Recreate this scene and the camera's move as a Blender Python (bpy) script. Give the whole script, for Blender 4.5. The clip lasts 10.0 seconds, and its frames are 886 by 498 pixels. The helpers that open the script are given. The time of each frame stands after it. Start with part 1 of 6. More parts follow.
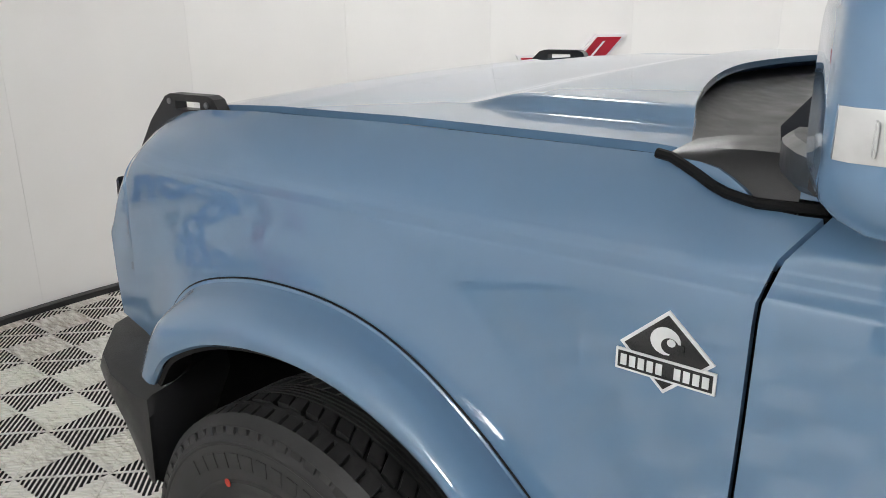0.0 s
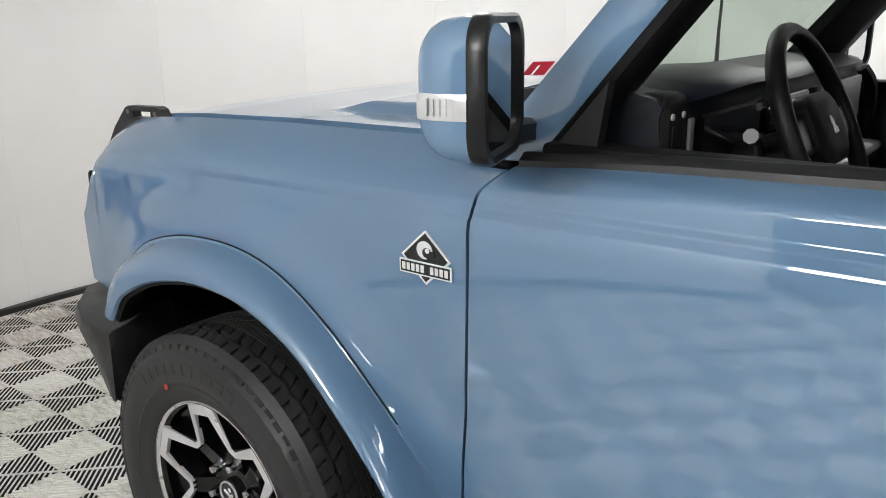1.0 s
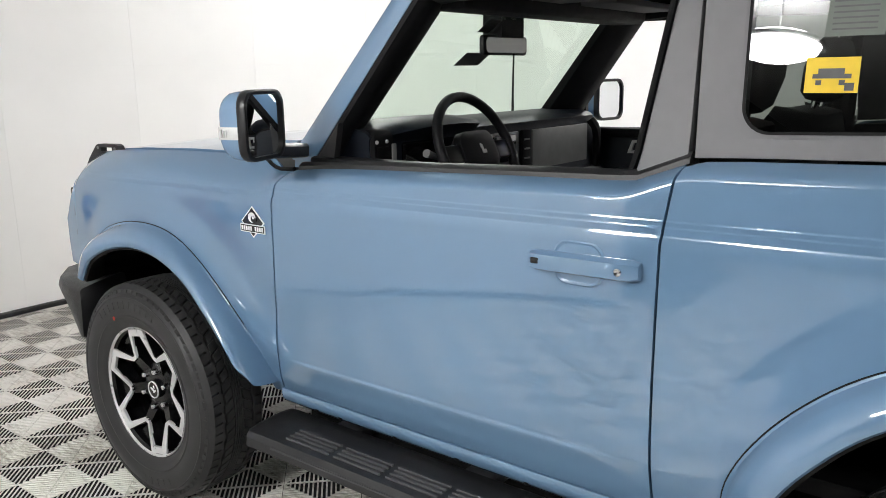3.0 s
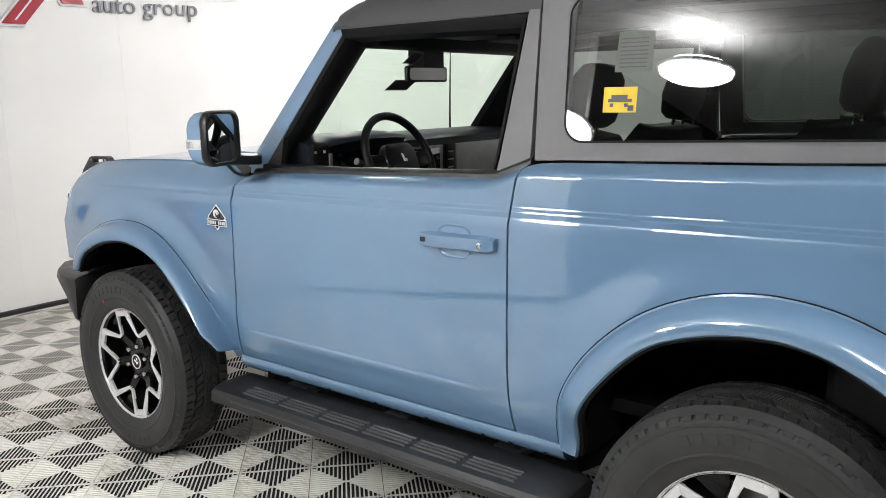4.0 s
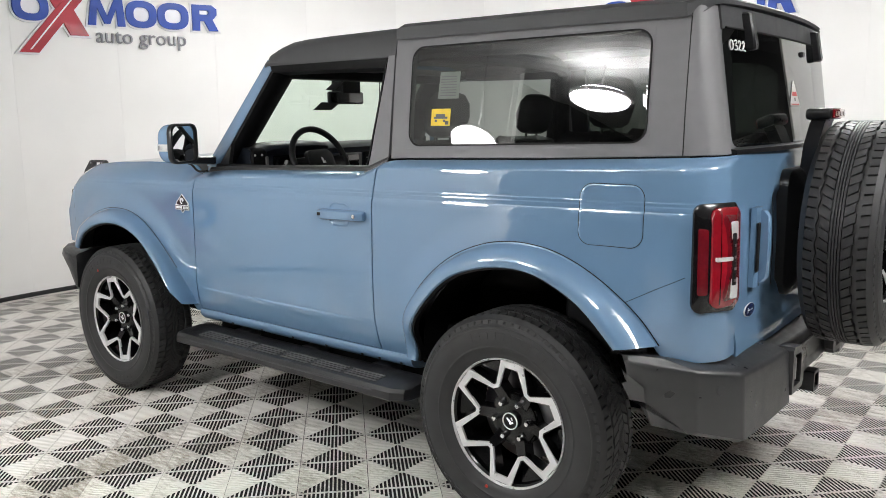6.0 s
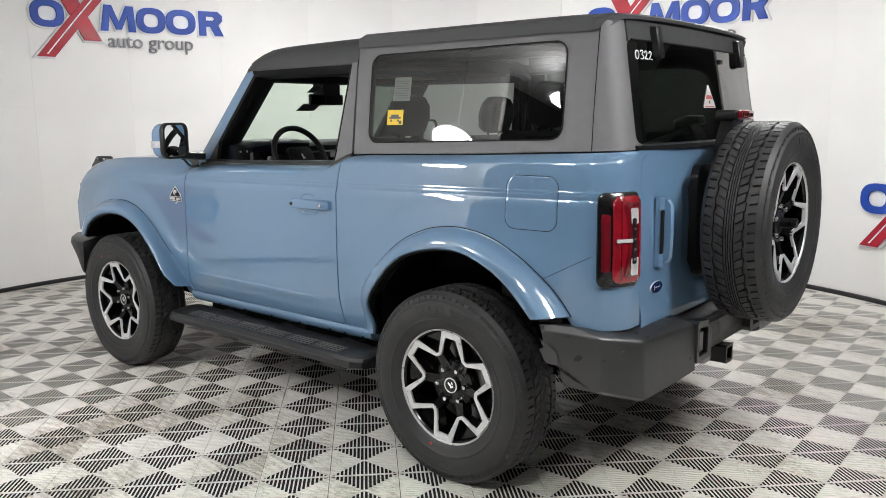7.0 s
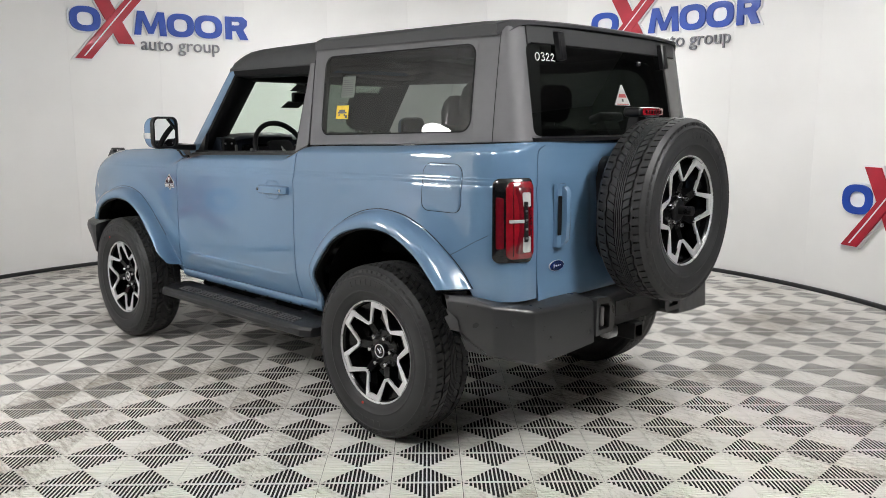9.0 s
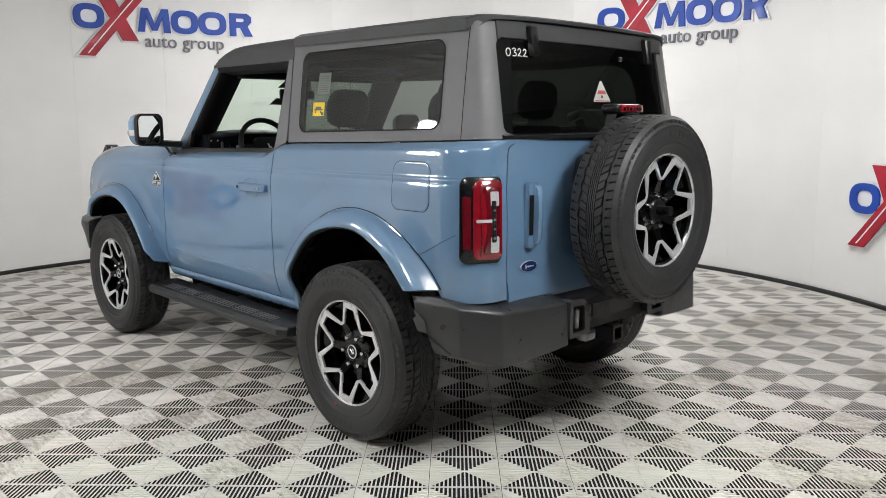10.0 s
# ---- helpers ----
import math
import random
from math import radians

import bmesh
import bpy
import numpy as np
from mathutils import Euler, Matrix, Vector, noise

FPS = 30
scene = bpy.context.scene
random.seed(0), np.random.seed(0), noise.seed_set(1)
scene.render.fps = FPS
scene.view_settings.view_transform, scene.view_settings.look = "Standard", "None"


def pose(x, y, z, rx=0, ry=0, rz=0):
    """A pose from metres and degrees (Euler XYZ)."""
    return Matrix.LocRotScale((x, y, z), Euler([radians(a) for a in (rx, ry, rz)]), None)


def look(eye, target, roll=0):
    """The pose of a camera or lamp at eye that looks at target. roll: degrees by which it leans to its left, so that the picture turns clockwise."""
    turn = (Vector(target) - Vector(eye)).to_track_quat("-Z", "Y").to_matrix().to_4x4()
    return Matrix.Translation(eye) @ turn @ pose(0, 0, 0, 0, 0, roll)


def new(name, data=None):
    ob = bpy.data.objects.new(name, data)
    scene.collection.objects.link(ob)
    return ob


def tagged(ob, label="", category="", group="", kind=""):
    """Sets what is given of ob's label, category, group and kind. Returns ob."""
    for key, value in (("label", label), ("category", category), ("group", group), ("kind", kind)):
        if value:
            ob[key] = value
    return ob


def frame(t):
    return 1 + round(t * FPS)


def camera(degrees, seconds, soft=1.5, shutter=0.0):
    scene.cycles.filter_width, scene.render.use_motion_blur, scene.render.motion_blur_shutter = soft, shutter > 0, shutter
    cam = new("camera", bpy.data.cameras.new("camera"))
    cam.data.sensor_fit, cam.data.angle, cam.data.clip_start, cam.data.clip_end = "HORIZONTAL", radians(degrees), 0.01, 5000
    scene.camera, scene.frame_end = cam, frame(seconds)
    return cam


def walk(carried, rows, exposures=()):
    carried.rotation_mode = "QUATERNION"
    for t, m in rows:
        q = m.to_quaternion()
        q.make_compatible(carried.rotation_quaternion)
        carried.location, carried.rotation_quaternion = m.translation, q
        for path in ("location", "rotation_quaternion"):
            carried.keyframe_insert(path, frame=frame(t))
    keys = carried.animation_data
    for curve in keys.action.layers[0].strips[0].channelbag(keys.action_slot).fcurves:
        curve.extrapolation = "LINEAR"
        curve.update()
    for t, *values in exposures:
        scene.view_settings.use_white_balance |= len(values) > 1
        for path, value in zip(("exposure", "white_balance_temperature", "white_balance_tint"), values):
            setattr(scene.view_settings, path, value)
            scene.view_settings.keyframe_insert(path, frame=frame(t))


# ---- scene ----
cam = camera(57.9, 10.0, soft=0.9)
PATH = [
    (0, (-0.389, -1.601, 1.434), (-1.594, -0.129, 0.816), -0.6),
    (0.5, (-0.14, -1.725, 1.438), (-1.341, -0.236, 0.858), -0.7),
    (1, (0.131, -1.845, 1.456), (-1.065, -0.343, 0.896), -0.9),
    (1.5, (0.409, -1.958, 1.464), (-0.786, -0.446, 0.931), -1.0),
    (2, (0.688, -2.075, 1.479), (-0.512, -0.557, 0.974), -0.9),
    (2.5, (0.959, -2.223, 1.473), (-0.252, -0.7, 1.011), -1.0),
    (2.7, (1.064, -2.275, 1.478), (-0.151, -0.75, 1.033), -1.0),
    (3.8, (1.665, -2.61, 1.501), (0.463, -1.059, 1.114), -1.0),
    (4, (1.772, -2.664, 1.496), (0.567, -1.113, 1.118), -1.0),
    (4.5, (2.035, -2.807, 1.496), (0.83, -1.251, 1.136), -1.0),
    (5, (2.282, -2.928, 1.493), (1.075, -1.372, 1.143), -1.1),
    (5.5, (2.547, -3.045, 1.495), (1.339, -1.488, 1.155), -0.9),
    (5.7, (2.64, -3.103, 1.491), (1.43, -1.546, 1.157), -0.7),
    (6.8, (3.143, -3.298, 1.477), (1.896, -1.768, 1.154), -0.6),
    (7, (3.242, -3.31, 1.479), (1.985, -1.789, 1.152), -0.5),
    (7.5, (3.461, -3.32, 1.47), (2.175, -1.822, 1.148), -0.4),
    (8, (3.645, -3.306, 1.459), (2.326, -1.836, 1.141), -0.3),
    (8.5, (3.819, -3.281, 1.449), (2.471, -1.838, 1.132), -0.2),
    (9, (3.936, -3.227, 1.437), (2.564, -1.807, 1.12), 0.0),
    (9.5, (4.006, -3.132, 1.435), (2.611, -1.734, 1.113), 0.0),
    (10, (4.049, -3.016, 1.439), (2.634, -1.641, 1.114), 0.0),
]
walk(cam, [(t, look(eye, target, roll)) for t, eye, target, roll in PATH],
     exposures=[(0, 0.03), (1, 0.18), (2.5, 0.32), (4.5, 0.45), (5.5, 0.36), (7, 0.18), (10, 0.06)])

# ---- light: round lamps hung in a ring inside a closed white drum, five added as fill ----
world = bpy.data.worlds.new("world")
scene.world = world
world.use_nodes = True
world.node_tree.nodes["Background"].inputs["Color"].default_value = (0.8, 0.85, 0.9, 1)
world.node_tree.nodes["Background"].inputs["Strength"].default_value = 0.02
LAMP_STRENGTH = 60.0
UPLIGHT_STRENGTH = 60.0
ROOM_R, CEIL_Z = 4.1, 2.84
OPEN0, OPEN1 = 256.0, 408.0   # the booth's entrance, in degrees
# lamps: bearing in degrees, distance from the middle, height, tilt, radius
# first two known from reflections; the other five are added unseen fill
LAMPS_AND_FILL = [(-93.5, 4.07, 2.55, 2, 0.27), (-99.5, 2.80, 1.85, 30, 0.185)] + [(-50, 3.7, 2.58, 4, 0.205), (-8, 3.7, 2.58, 4, 0.29)] + [(a, 2.6, 2.77, 0, 0.235) for a in (50, 100, 150)]

# ---- materials ----
def mat(name, color, rough=0.5, metal=0.0, coat=0.0, coat_rough=0.03, bump=0.0, bump_scale=200.0,
        var=0.0, var_scale=6.0, rough_var=0.0, spec=0.5, detail=6.0, emit=0.0):
    """A principled surface with two scales of colour variation, uneven gloss and fine relief."""
    m = bpy.data.materials.new(name)
    m.use_nodes = True
    nt = m.node_tree
    b = nt.nodes["Principled BSDF"]
    b.inputs["Base Color"].default_value = (*color, 1)
    b.inputs["Roughness"].default_value = rough
    b.inputs["Metallic"].default_value = metal
    b.inputs["Coat Weight"].default_value = coat
    b.inputs["Coat Roughness"].default_value = coat_rough
    b.inputs["Specular IOR Level"].default_value = spec
    tc = nt.nodes.new("ShaderNodeTexCoord")
    if var or rough_var:
        n1 = nt.nodes.new("ShaderNodeTexNoise")
        n1.inputs["Scale"].default_value, n1.inputs["Detail"].default_value = var_scale, detail
        nt.links.new(tc.outputs["Object"], n1.inputs["Vector"])
        if var:
            mix = nt.nodes.new("ShaderNodeMix")
            mix.data_type = "RGBA"
            mix.inputs[6].default_value = (*[c * (1 - var) for c in color], 1)
            mix.inputs[7].default_value = (*[min(1, c * (1 + var)) for c in color], 1)
            ramp = nt.nodes.new("ShaderNodeMapRange")
            ramp.inputs[1].default_value, ramp.inputs[2].default_value = 0.3, 0.7
            nt.links.new(n1.outputs["Fac"], ramp.inputs[0])
            nt.links.new(ramp.outputs[0], mix.inputs[0])
            nt.links.new(mix.outputs[2], b.inputs["Base Color"])
        if rough_var:
            r2 = nt.nodes.new("ShaderNodeMapRange")
            r2.inputs[1].default_value, r2.inputs[2].default_value = 0.3, 0.7
            r2.inputs[3].default_value, r2.inputs[4].default_value = max(0, rough - rough_var), rough + rough_var
            nt.links.new(n1.outputs["Fac"], r2.inputs[0])
            nt.links.new(r2.outputs[0], b.inputs["Roughness"])
    if bump:
        n2 = nt.nodes.new("ShaderNodeTexNoise")
        n2.inputs["Scale"].default_value, n2.inputs["Detail"].default_value = bump_scale, 3
        nt.links.new(tc.outputs["Object"], n2.inputs["Vector"])
        bp = nt.nodes.new("ShaderNodeBump")
        bp.inputs["Strength"].default_value, bp.inputs["Distance"].default_value = bump, 0.001
        nt.links.new(n2.outputs["Fac"], bp.inputs["Height"])
        nt.links.new(bp.outputs["Normal"], b.inputs["Normal"])
    if emit:
        b.inputs["Emission Color"].default_value = (1, 0.995, 0.985, 1)
        b.inputs["Emission Strength"].default_value = emit
    return m


def glass_mat(name, tint, rough=0.0, reflect=0.05):
    """Clear or tinted thin pane: straight-through tint under a Fresnel gloss."""
    m = bpy.data.materials.new(name)
    m.use_nodes = True
    nt = m.node_tree
    nt.nodes.remove(nt.nodes["Principled BSDF"])
    out = nt.nodes["Material Output"]
    tr = nt.nodes.new("ShaderNodeBsdfTransparent")
    tr.inputs["Color"].default_value = (*tint, 1)
    gl = nt.nodes.new("ShaderNodeBsdfGlossy")
    gl.inputs["Roughness"].default_value = rough
    lw = nt.nodes.new("ShaderNodeLayerWeight")
    lw.inputs["Blend"].default_value = 0.5
    pw = nt.nodes.new("ShaderNodeMath")
    pw.operation = "POWER"
    pw.inputs[1].default_value = 4.2
    nt.links.new(lw.outputs["Facing"], pw.inputs[0])
    fr = nt.nodes.new("ShaderNodeMapRange")
    fr.inputs[3].default_value, fr.inputs[4].default_value = reflect, 1.0
    nt.links.new(pw.outputs[0], fr.inputs[0])
    mx = nt.nodes.new("ShaderNodeMixShader")
    nt.links.new(fr.outputs[0], mx.inputs[0])
    nt.links.new(tr.outputs[0], mx.inputs[1])
    nt.links.new(gl.outputs[0], mx.inputs[2])
    nt.links.new(mx.outputs[0], out.inputs["Surface"])
    return m


PAINT = mat("blue_grey_paint", (0.125, 0.230, 0.368), 0.60, 0.0, spec=0.25, coat=1.0, coat_rough=0.004, var=0.015, var_scale=2.0)
PAINT.node_tree.nodes["Principled BSDF"].inputs["Coat IOR"].default_value = 1.95
TOPGREY = mat("grey_hardtop", (0.155, 0.154, 0.161), 0.5, bump=0.25, bump_scale=900, var=0.04, var_scale=30, rough_var=0.05)
ROOFDARK = mat("dark_grey_roof_skin", (0.050, 0.051, 0.054), 0.55, bump=0.35, bump_scale=700, var=0.06, var_scale=25, rough_var=0.06)
PLASTIC = mat("grained_black_plastic", (0.017, 0.0173, 0.0188), 0.38, spec=0.45, bump=0.35, bump_scale=800, var=0.10, var_scale=18, rough_var=0.08)
BUMPERBLACK = mat("grained_bumper_plastic", (0.027, 0.0274, 0.029), 0.34, spec=0.8, bump=0.15, bump_scale=800, var=0.10, var_scale=18, rough_var=0.08)
SATIN = mat("satin_black_plastic", (0.007, 0.007, 0.008), 0.32, spec=0.4, bump=0.08, bump_scale=500, var=0.1, var_scale=12, rough_var=0.06)
GLOSSBLACK = mat("gloss_black", (0.006, 0.006, 0.007), 0.14, coat=0.25, spec=0.35, var=0.1, var_scale=15)
RUBBER = mat("tyre_rubber", (0.031, 0.0312, 0.032), 0.50, spec=0.36, bump=0.25, bump_scale=350, var=0.18, var_scale=14, rough_var=0.08)
SEAL = mat("rubber_seal", (0.004, 0.004, 0.0045), 0.6, spec=0.2, var=0.15, var_scale=30)
SILVER = mat("machined_alloy", (0.80, 0.80, 0.81), 0.32, 0.50, var=0.05, var_scale=40, rough_var=0.06)
CHROME = mat("chrome", (0.78, 0.78, 0.79), 0.08, 1.0, var=0.03, var_scale=30)
STEEL = mat("grey_steel", (0.30, 0.30, 0.31), 0.35, 0.9, bump=0.2, bump_scale=300, var=0.15, var_scale=20)
UNDER = mat("underbody_black", (0.004, 0.004, 0.004), 0.9, spec=0.1, bump=0.5, bump_scale=120, var=0.3, var_scale=10)
REDLENS = mat("red_lens", (0.24, 0.005, 0.012), 0.12, coat=1.0, var=0.12, var_scale=60)
MIDRED = mat("mid_red_lens", (0.12, 0.003, 0.008), 0.15, coat=1.0, var=0.15, var_scale=80)
DARKRED = mat("dark_red_lens", (0.022, 0.001, 0.002), 0.10, coat=1.0, var=0.15, var_scale=60)
CLEARLENS = mat("clear_lens", (0.62, 0.63, 0.63), 0.16, 0.15, coat=1.0, var=0.05, var_scale=70)
BADGEBLACK = mat("badge_black", (0.010, 0.011, 0.014), 0.25, coat=0.5, var=0.05)
BADGEWHITE = mat("badge_white", (0.78, 0.79, 0.80), 0.35, var=0.03, var_scale=50)
OVALBLUE = mat("oval_blue", (0.010, 0.025, 0.11), 0.2, coat=1.0, var=0.05)
YELLOW = mat("yellow_sticker", (0.80, 0.55, 0.02), 0.5, var=0.04, var_scale=40)
PAPER = mat("paper_sticker", (0.62, 0.63, 0.60), 0.6, var=0.05, var_scale=40)
FORMPAPER = mat("pale_green_form", (0.14, 0.16, 0.14), 0.6, var=0.06, var_scale=40)
CHALK = mat("white_marker", (0.80, 0.80, 0.80), 0.7, var=0.08, var_scale=80)
PRINT = mat("grey_print", (0.09, 0.09, 0.09), 0.6, var=0.1, var_scale=60)
PINK = mat("red_print", (0.55, 0.10, 0.10), 0.6, var=0.1, var_scale=60)
REDDOT = mat("red_chalk_dot", (0.55, 0.05, 0.03), 0.7, var=0.1)
TRIM = mat("interior_black", (0.006, 0.006, 0.007), 0.65, spec=0.2, bump=0.3, bump_scale=500, var=0.15, var_scale=20, rough_var=0.06)
TRIMBLUE = mat("interior_navy", (0.005, 0.008, 0.014), 0.5, spec=0.35, bump=0.3, bump_scale=500, var=0.1, var_scale=20)
DASHGREY = mat("interior_grey_panel", (0.16, 0.16, 0.16), 0.45, bump=0.2, bump_scale=400, var=0.08, var_scale=25)
LEATHER = mat("black_leather", (0.006, 0.006, 0.007), 0.52, spec=0.22, bump=0.5, bump_scale=260, var=0.15, var_scale=15, rough_var=0.06)
HEADLINER = mat("grey_headliner", (0.20, 0.20, 0.205), 0.85, bump=0.3, bump_scale=600, var=0.05, var_scale=20)
SCREEN = mat("dark_screen", (0.006, 0.006, 0.007), 0.08, coat=0.8, var=0.05)
MIRROR = mat("mirror_silver", (0.80, 0.82, 0.84), 0.01, 1.0, var=0.01, var_scale=5)
CLEARGLASS = glass_mat("windscreen_glass", (0.70, 0.81, 0.72))
REARTINT = glass_mat("rear_privacy_glass", (0.062, 0.070, 0.065), reflect=0.10)
SILVERPLASTIC = mat("satin_silver_plastic", (0.48, 0.48, 0.48), 0.35, var=0.04, var_scale=30)
TINTGLASS = glass_mat("privacy_glass", (0.16, 0.18, 0.165), reflect=0.065)
WALLMAT = mat("white_wall_panel", (0.83, 0.822, 0.806), 0.55, bump=0.06, bump_scale=40, var=0.04, var_scale=1.1, rough_var=0.08, detail=9)
HALLMAT = mat("dark_hall_wall", (0.07, 0.07, 0.072), 0.7, bump=0.06, bump_scale=40, var=0.04, var_scale=1.3)
WHEELBLACK = mat("wheel_black", (0.0035, 0.0035, 0.004), 0.18, spec=0.45, var=0.1, var_scale=15)
CEILMAT = mat("white_ceiling", (0.72, 0.72, 0.72), 0.7, bump=0.1, bump_scale=60, var=0.02, var_scale=2.0)
BASEMAT = mat("black_base_trim", (0.012, 0.012, 0.013), 0.5, var=0.2, var_scale=10)
GROUNDMAT = mat("dark_slab", (0.005, 0.005, 0.005), 0.95, bump=0.4, bump_scale=60, var=0.3, var_scale=4)
SIGNBLUE = mat("sign_blue", (0.010, 0.055, 0.34), 0.45, spec=0.3, coat=0.05, var=0.12, var_scale=5)
SIGNRED = mat("sign_red", (0.36, 0.010, 0.026), 0.45, spec=0.3, coat=0.05, var=0.15, var_scale=6)
SIGNGREY = mat("sign_grey", (0.17, 0.17, 0.19), 0.4, var=0.08, var_scale=10)
SIGNWHITE = mat("sign_white_edge", (0.80, 0.80, 0.82), 0.4, var=0.03, var_scale=10)
LAMPMAT = mat("lamp_lens", (0.9, 0.9, 0.9), 0.4, emit=LAMP_STRENGTH)
UPLIGHTMAT = mat("lamp_upper_lens", (0.9, 0.9, 0.9), 0.4, emit=UPLIGHT_STRENGTH)
LAMPBODY = mat("lamp_housing", (0.6, 0.6, 0.6), 0.4, var=0.05)


def tile_mat():
    """Pale ribbed plastic, scuffed and dusty, a little different from tile to tile."""
    m = mat("ribbed_tile_plastic", (0.50, 0.49, 0.455), 0.45, bump=0.25, bump_scale=250)
    nt = m.node_tree
    b = nt.nodes["Principled BSDF"]
    tc = nt.nodes.new("ShaderNodeNewGeometry")
    big = nt.nodes.new("ShaderNodeTexNoise")
    big.inputs["Scale"].default_value, big.inputs["Detail"].default_value = 1.4, 5
    mapn = nt.nodes.new("ShaderNodeMapping")
    mapn.inputs["Rotation"].default_value = (0, 0, 0.6)
    mapn.inputs["Scale"].default_value = (11.0, 48.0, 1.0)
    fine = nt.nodes.new("ShaderNodeTexNoise")
    fine.inputs["Scale"].default_value, fine.inputs["Detail"].default_value = 1.2, 6
    fine.inputs["Roughness"].default_value = 0.7
    nt.links.new(tc.outputs["Position"], big.inputs["Vector"])
    nt.links.new(tc.outputs["Position"], mapn.inputs["Vector"])
    nt.links.new(mapn.outputs[0], fine.inputs["Vector"])
    oi = nt.nodes.new("ShaderNodeObjectInfo")
    add = nt.nodes.new("ShaderNodeMath")
    add.operation = "MULTIPLY_ADD"
    add.inputs[1].default_value = 0.52
    nt.links.new(fine.outputs["Fac"], add.inputs[0])
    sc = nt.nodes.new("ShaderNodeMath")
    sc.operation = "MULTIPLY_ADD"
    sc.inputs[1].default_value = 0.45
    nt.links.new(big.outputs["Fac"], sc.inputs[0])
    rnd = nt.nodes.new("ShaderNodeMath")
    rnd.operation = "MULTIPLY"
    rnd.inputs[1].default_value = 0.07
    nt.links.new(oi.outputs["Random"], rnd.inputs[0])
    nt.links.new(rnd.outputs[0], sc.inputs[2])
    nt.links.new(sc.outputs[0], add.inputs[2])
    ramp = nt.nodes.new("ShaderNodeValToRGB")
    ramp.color_ramp.elements[0].position, ramp.color_ramp.elements[0].color = 0.35, (0.24, 0.205, 0.155, 1)
    ramp.color_ramp.elements[1].position, ramp.color_ramp.elements[1].color = 0.52, (0.78, 0.76, 0.715, 1)
    nt.links.new(add.outputs[0], ramp.inputs[0])
    nt.links.new(ramp.outputs[0], b.inputs["Base Color"])
    return m


TILEMAT = tile_mat()

# ---- building helpers ----
def finish(name, bm, material, smooth=35):
    """A mesh object from a bmesh: outward normals, smooth shading with sharp creases."""
    bmesh.ops.recalc_face_normals(bm, faces=bm.faces)
    me = bpy.data.meshes.new(name)
    bm.to_mesh(me)
    bm.free()
    if smooth:
        me.shade_smooth()
        me.set_sharp_from_angle(angle=radians(smooth))
    me.materials.append(material)
    return new(name, me)


def part(name, bm, material, parent, label="", smooth=35):
    ob = finish(name, bm, material, smooth)
    ob.parent = parent
    if label:
        ob["label"] = label
    return ob


def add_box(bm, lo, hi, bevel=0.0, seg=2, m=None):
    """Adds a bevelled box to bm. m: a matrix for it."""
    r = bmesh.ops.create_cube(bm, size=1)
    vs = r["verts"]
    c = [(a + b) / 2 for a, b in zip(lo, hi)]
    d = [abs(b - a) for a, b in zip(lo, hi)]
    for v in vs:
        v.co = Vector((v.co.x * d[0] + c[0], v.co.y * d[1] + c[1], v.co.z * d[2] + c[2]))
    if bevel:
        es = list({e for v in vs for e in v.link_edges})
        out = bmesh.ops.bevel(bm, geom=es, offset=min(bevel, min(d) * 0.45), segments=seg, profile=0.5, affect="EDGES")
        vs = list({v for f in out["faces"] for v in f.verts} | {v for v in vs if v.is_valid})
    if m is not None:
        bmesh.ops.transform(bm, matrix=m, verts=vs)
    return vs


def box(lo, hi, bevel=0.0, seg=2, m=None):
    bm = bmesh.new()
    add_box(bm, lo, hi, bevel, seg, m)
    return bm


def grid(fn, nu, nv, bm=None, close_u=False):
    """Adds the surface fn(u, v), u and v from 0 to 1."""
    bm = bm or bmesh.new()
    rows = [[bm.verts.new(fn(i / nu, j / nv)) for j in range(nv + 1)] for i in range(nu + (0 if close_u else 1))]
    n = len(rows)
    for i in range(nu):
        a, b = rows[i], rows[(i + 1) % n]
        for j in range(nv):
            bm.faces.new((a[j], b[j], b[j + 1], a[j + 1]))
    return bm


def thicken(bm, d):
    """Gives an open sheet the thickness d (d along each vertex normal, sign included), with closed rims."""
    bmesh.ops.recalc_face_normals(bm, faces=bm.faces)
    bm.normal_update()
    faces = list(bm.faces)
    rim = [e for e in bm.edges if e.is_boundary]
    back = {v: bm.verts.new(v.co + v.normal * d) for v in list(bm.verts)}
    for f in faces:
        bm.faces.new([back[v] for v in reversed(f.verts)])
    for e in rim:
        a, b = e.verts
        bm.faces.new((a, b, back[b], back[a]))
    return bm


def loft(rings, bm=None, cap=True, closed=True):
    """Skins a list of rings (lists of points, same count)."""
    bm = bm or bmesh.new()
    vs = [[bm.verts.new(p) for p in r] for r in rings]
    n = len(vs[0])
    for a, b in zip(vs, vs[1:]):
        for k in range(n if closed else n - 1):
            bm.faces.new((a[k], a[(k + 1) % n], b[(k + 1) % n], b[k]))
    if cap and closed:
        bm.faces.new(vs[0][::-1])
        bm.faces.new(vs[-1])
    return bm


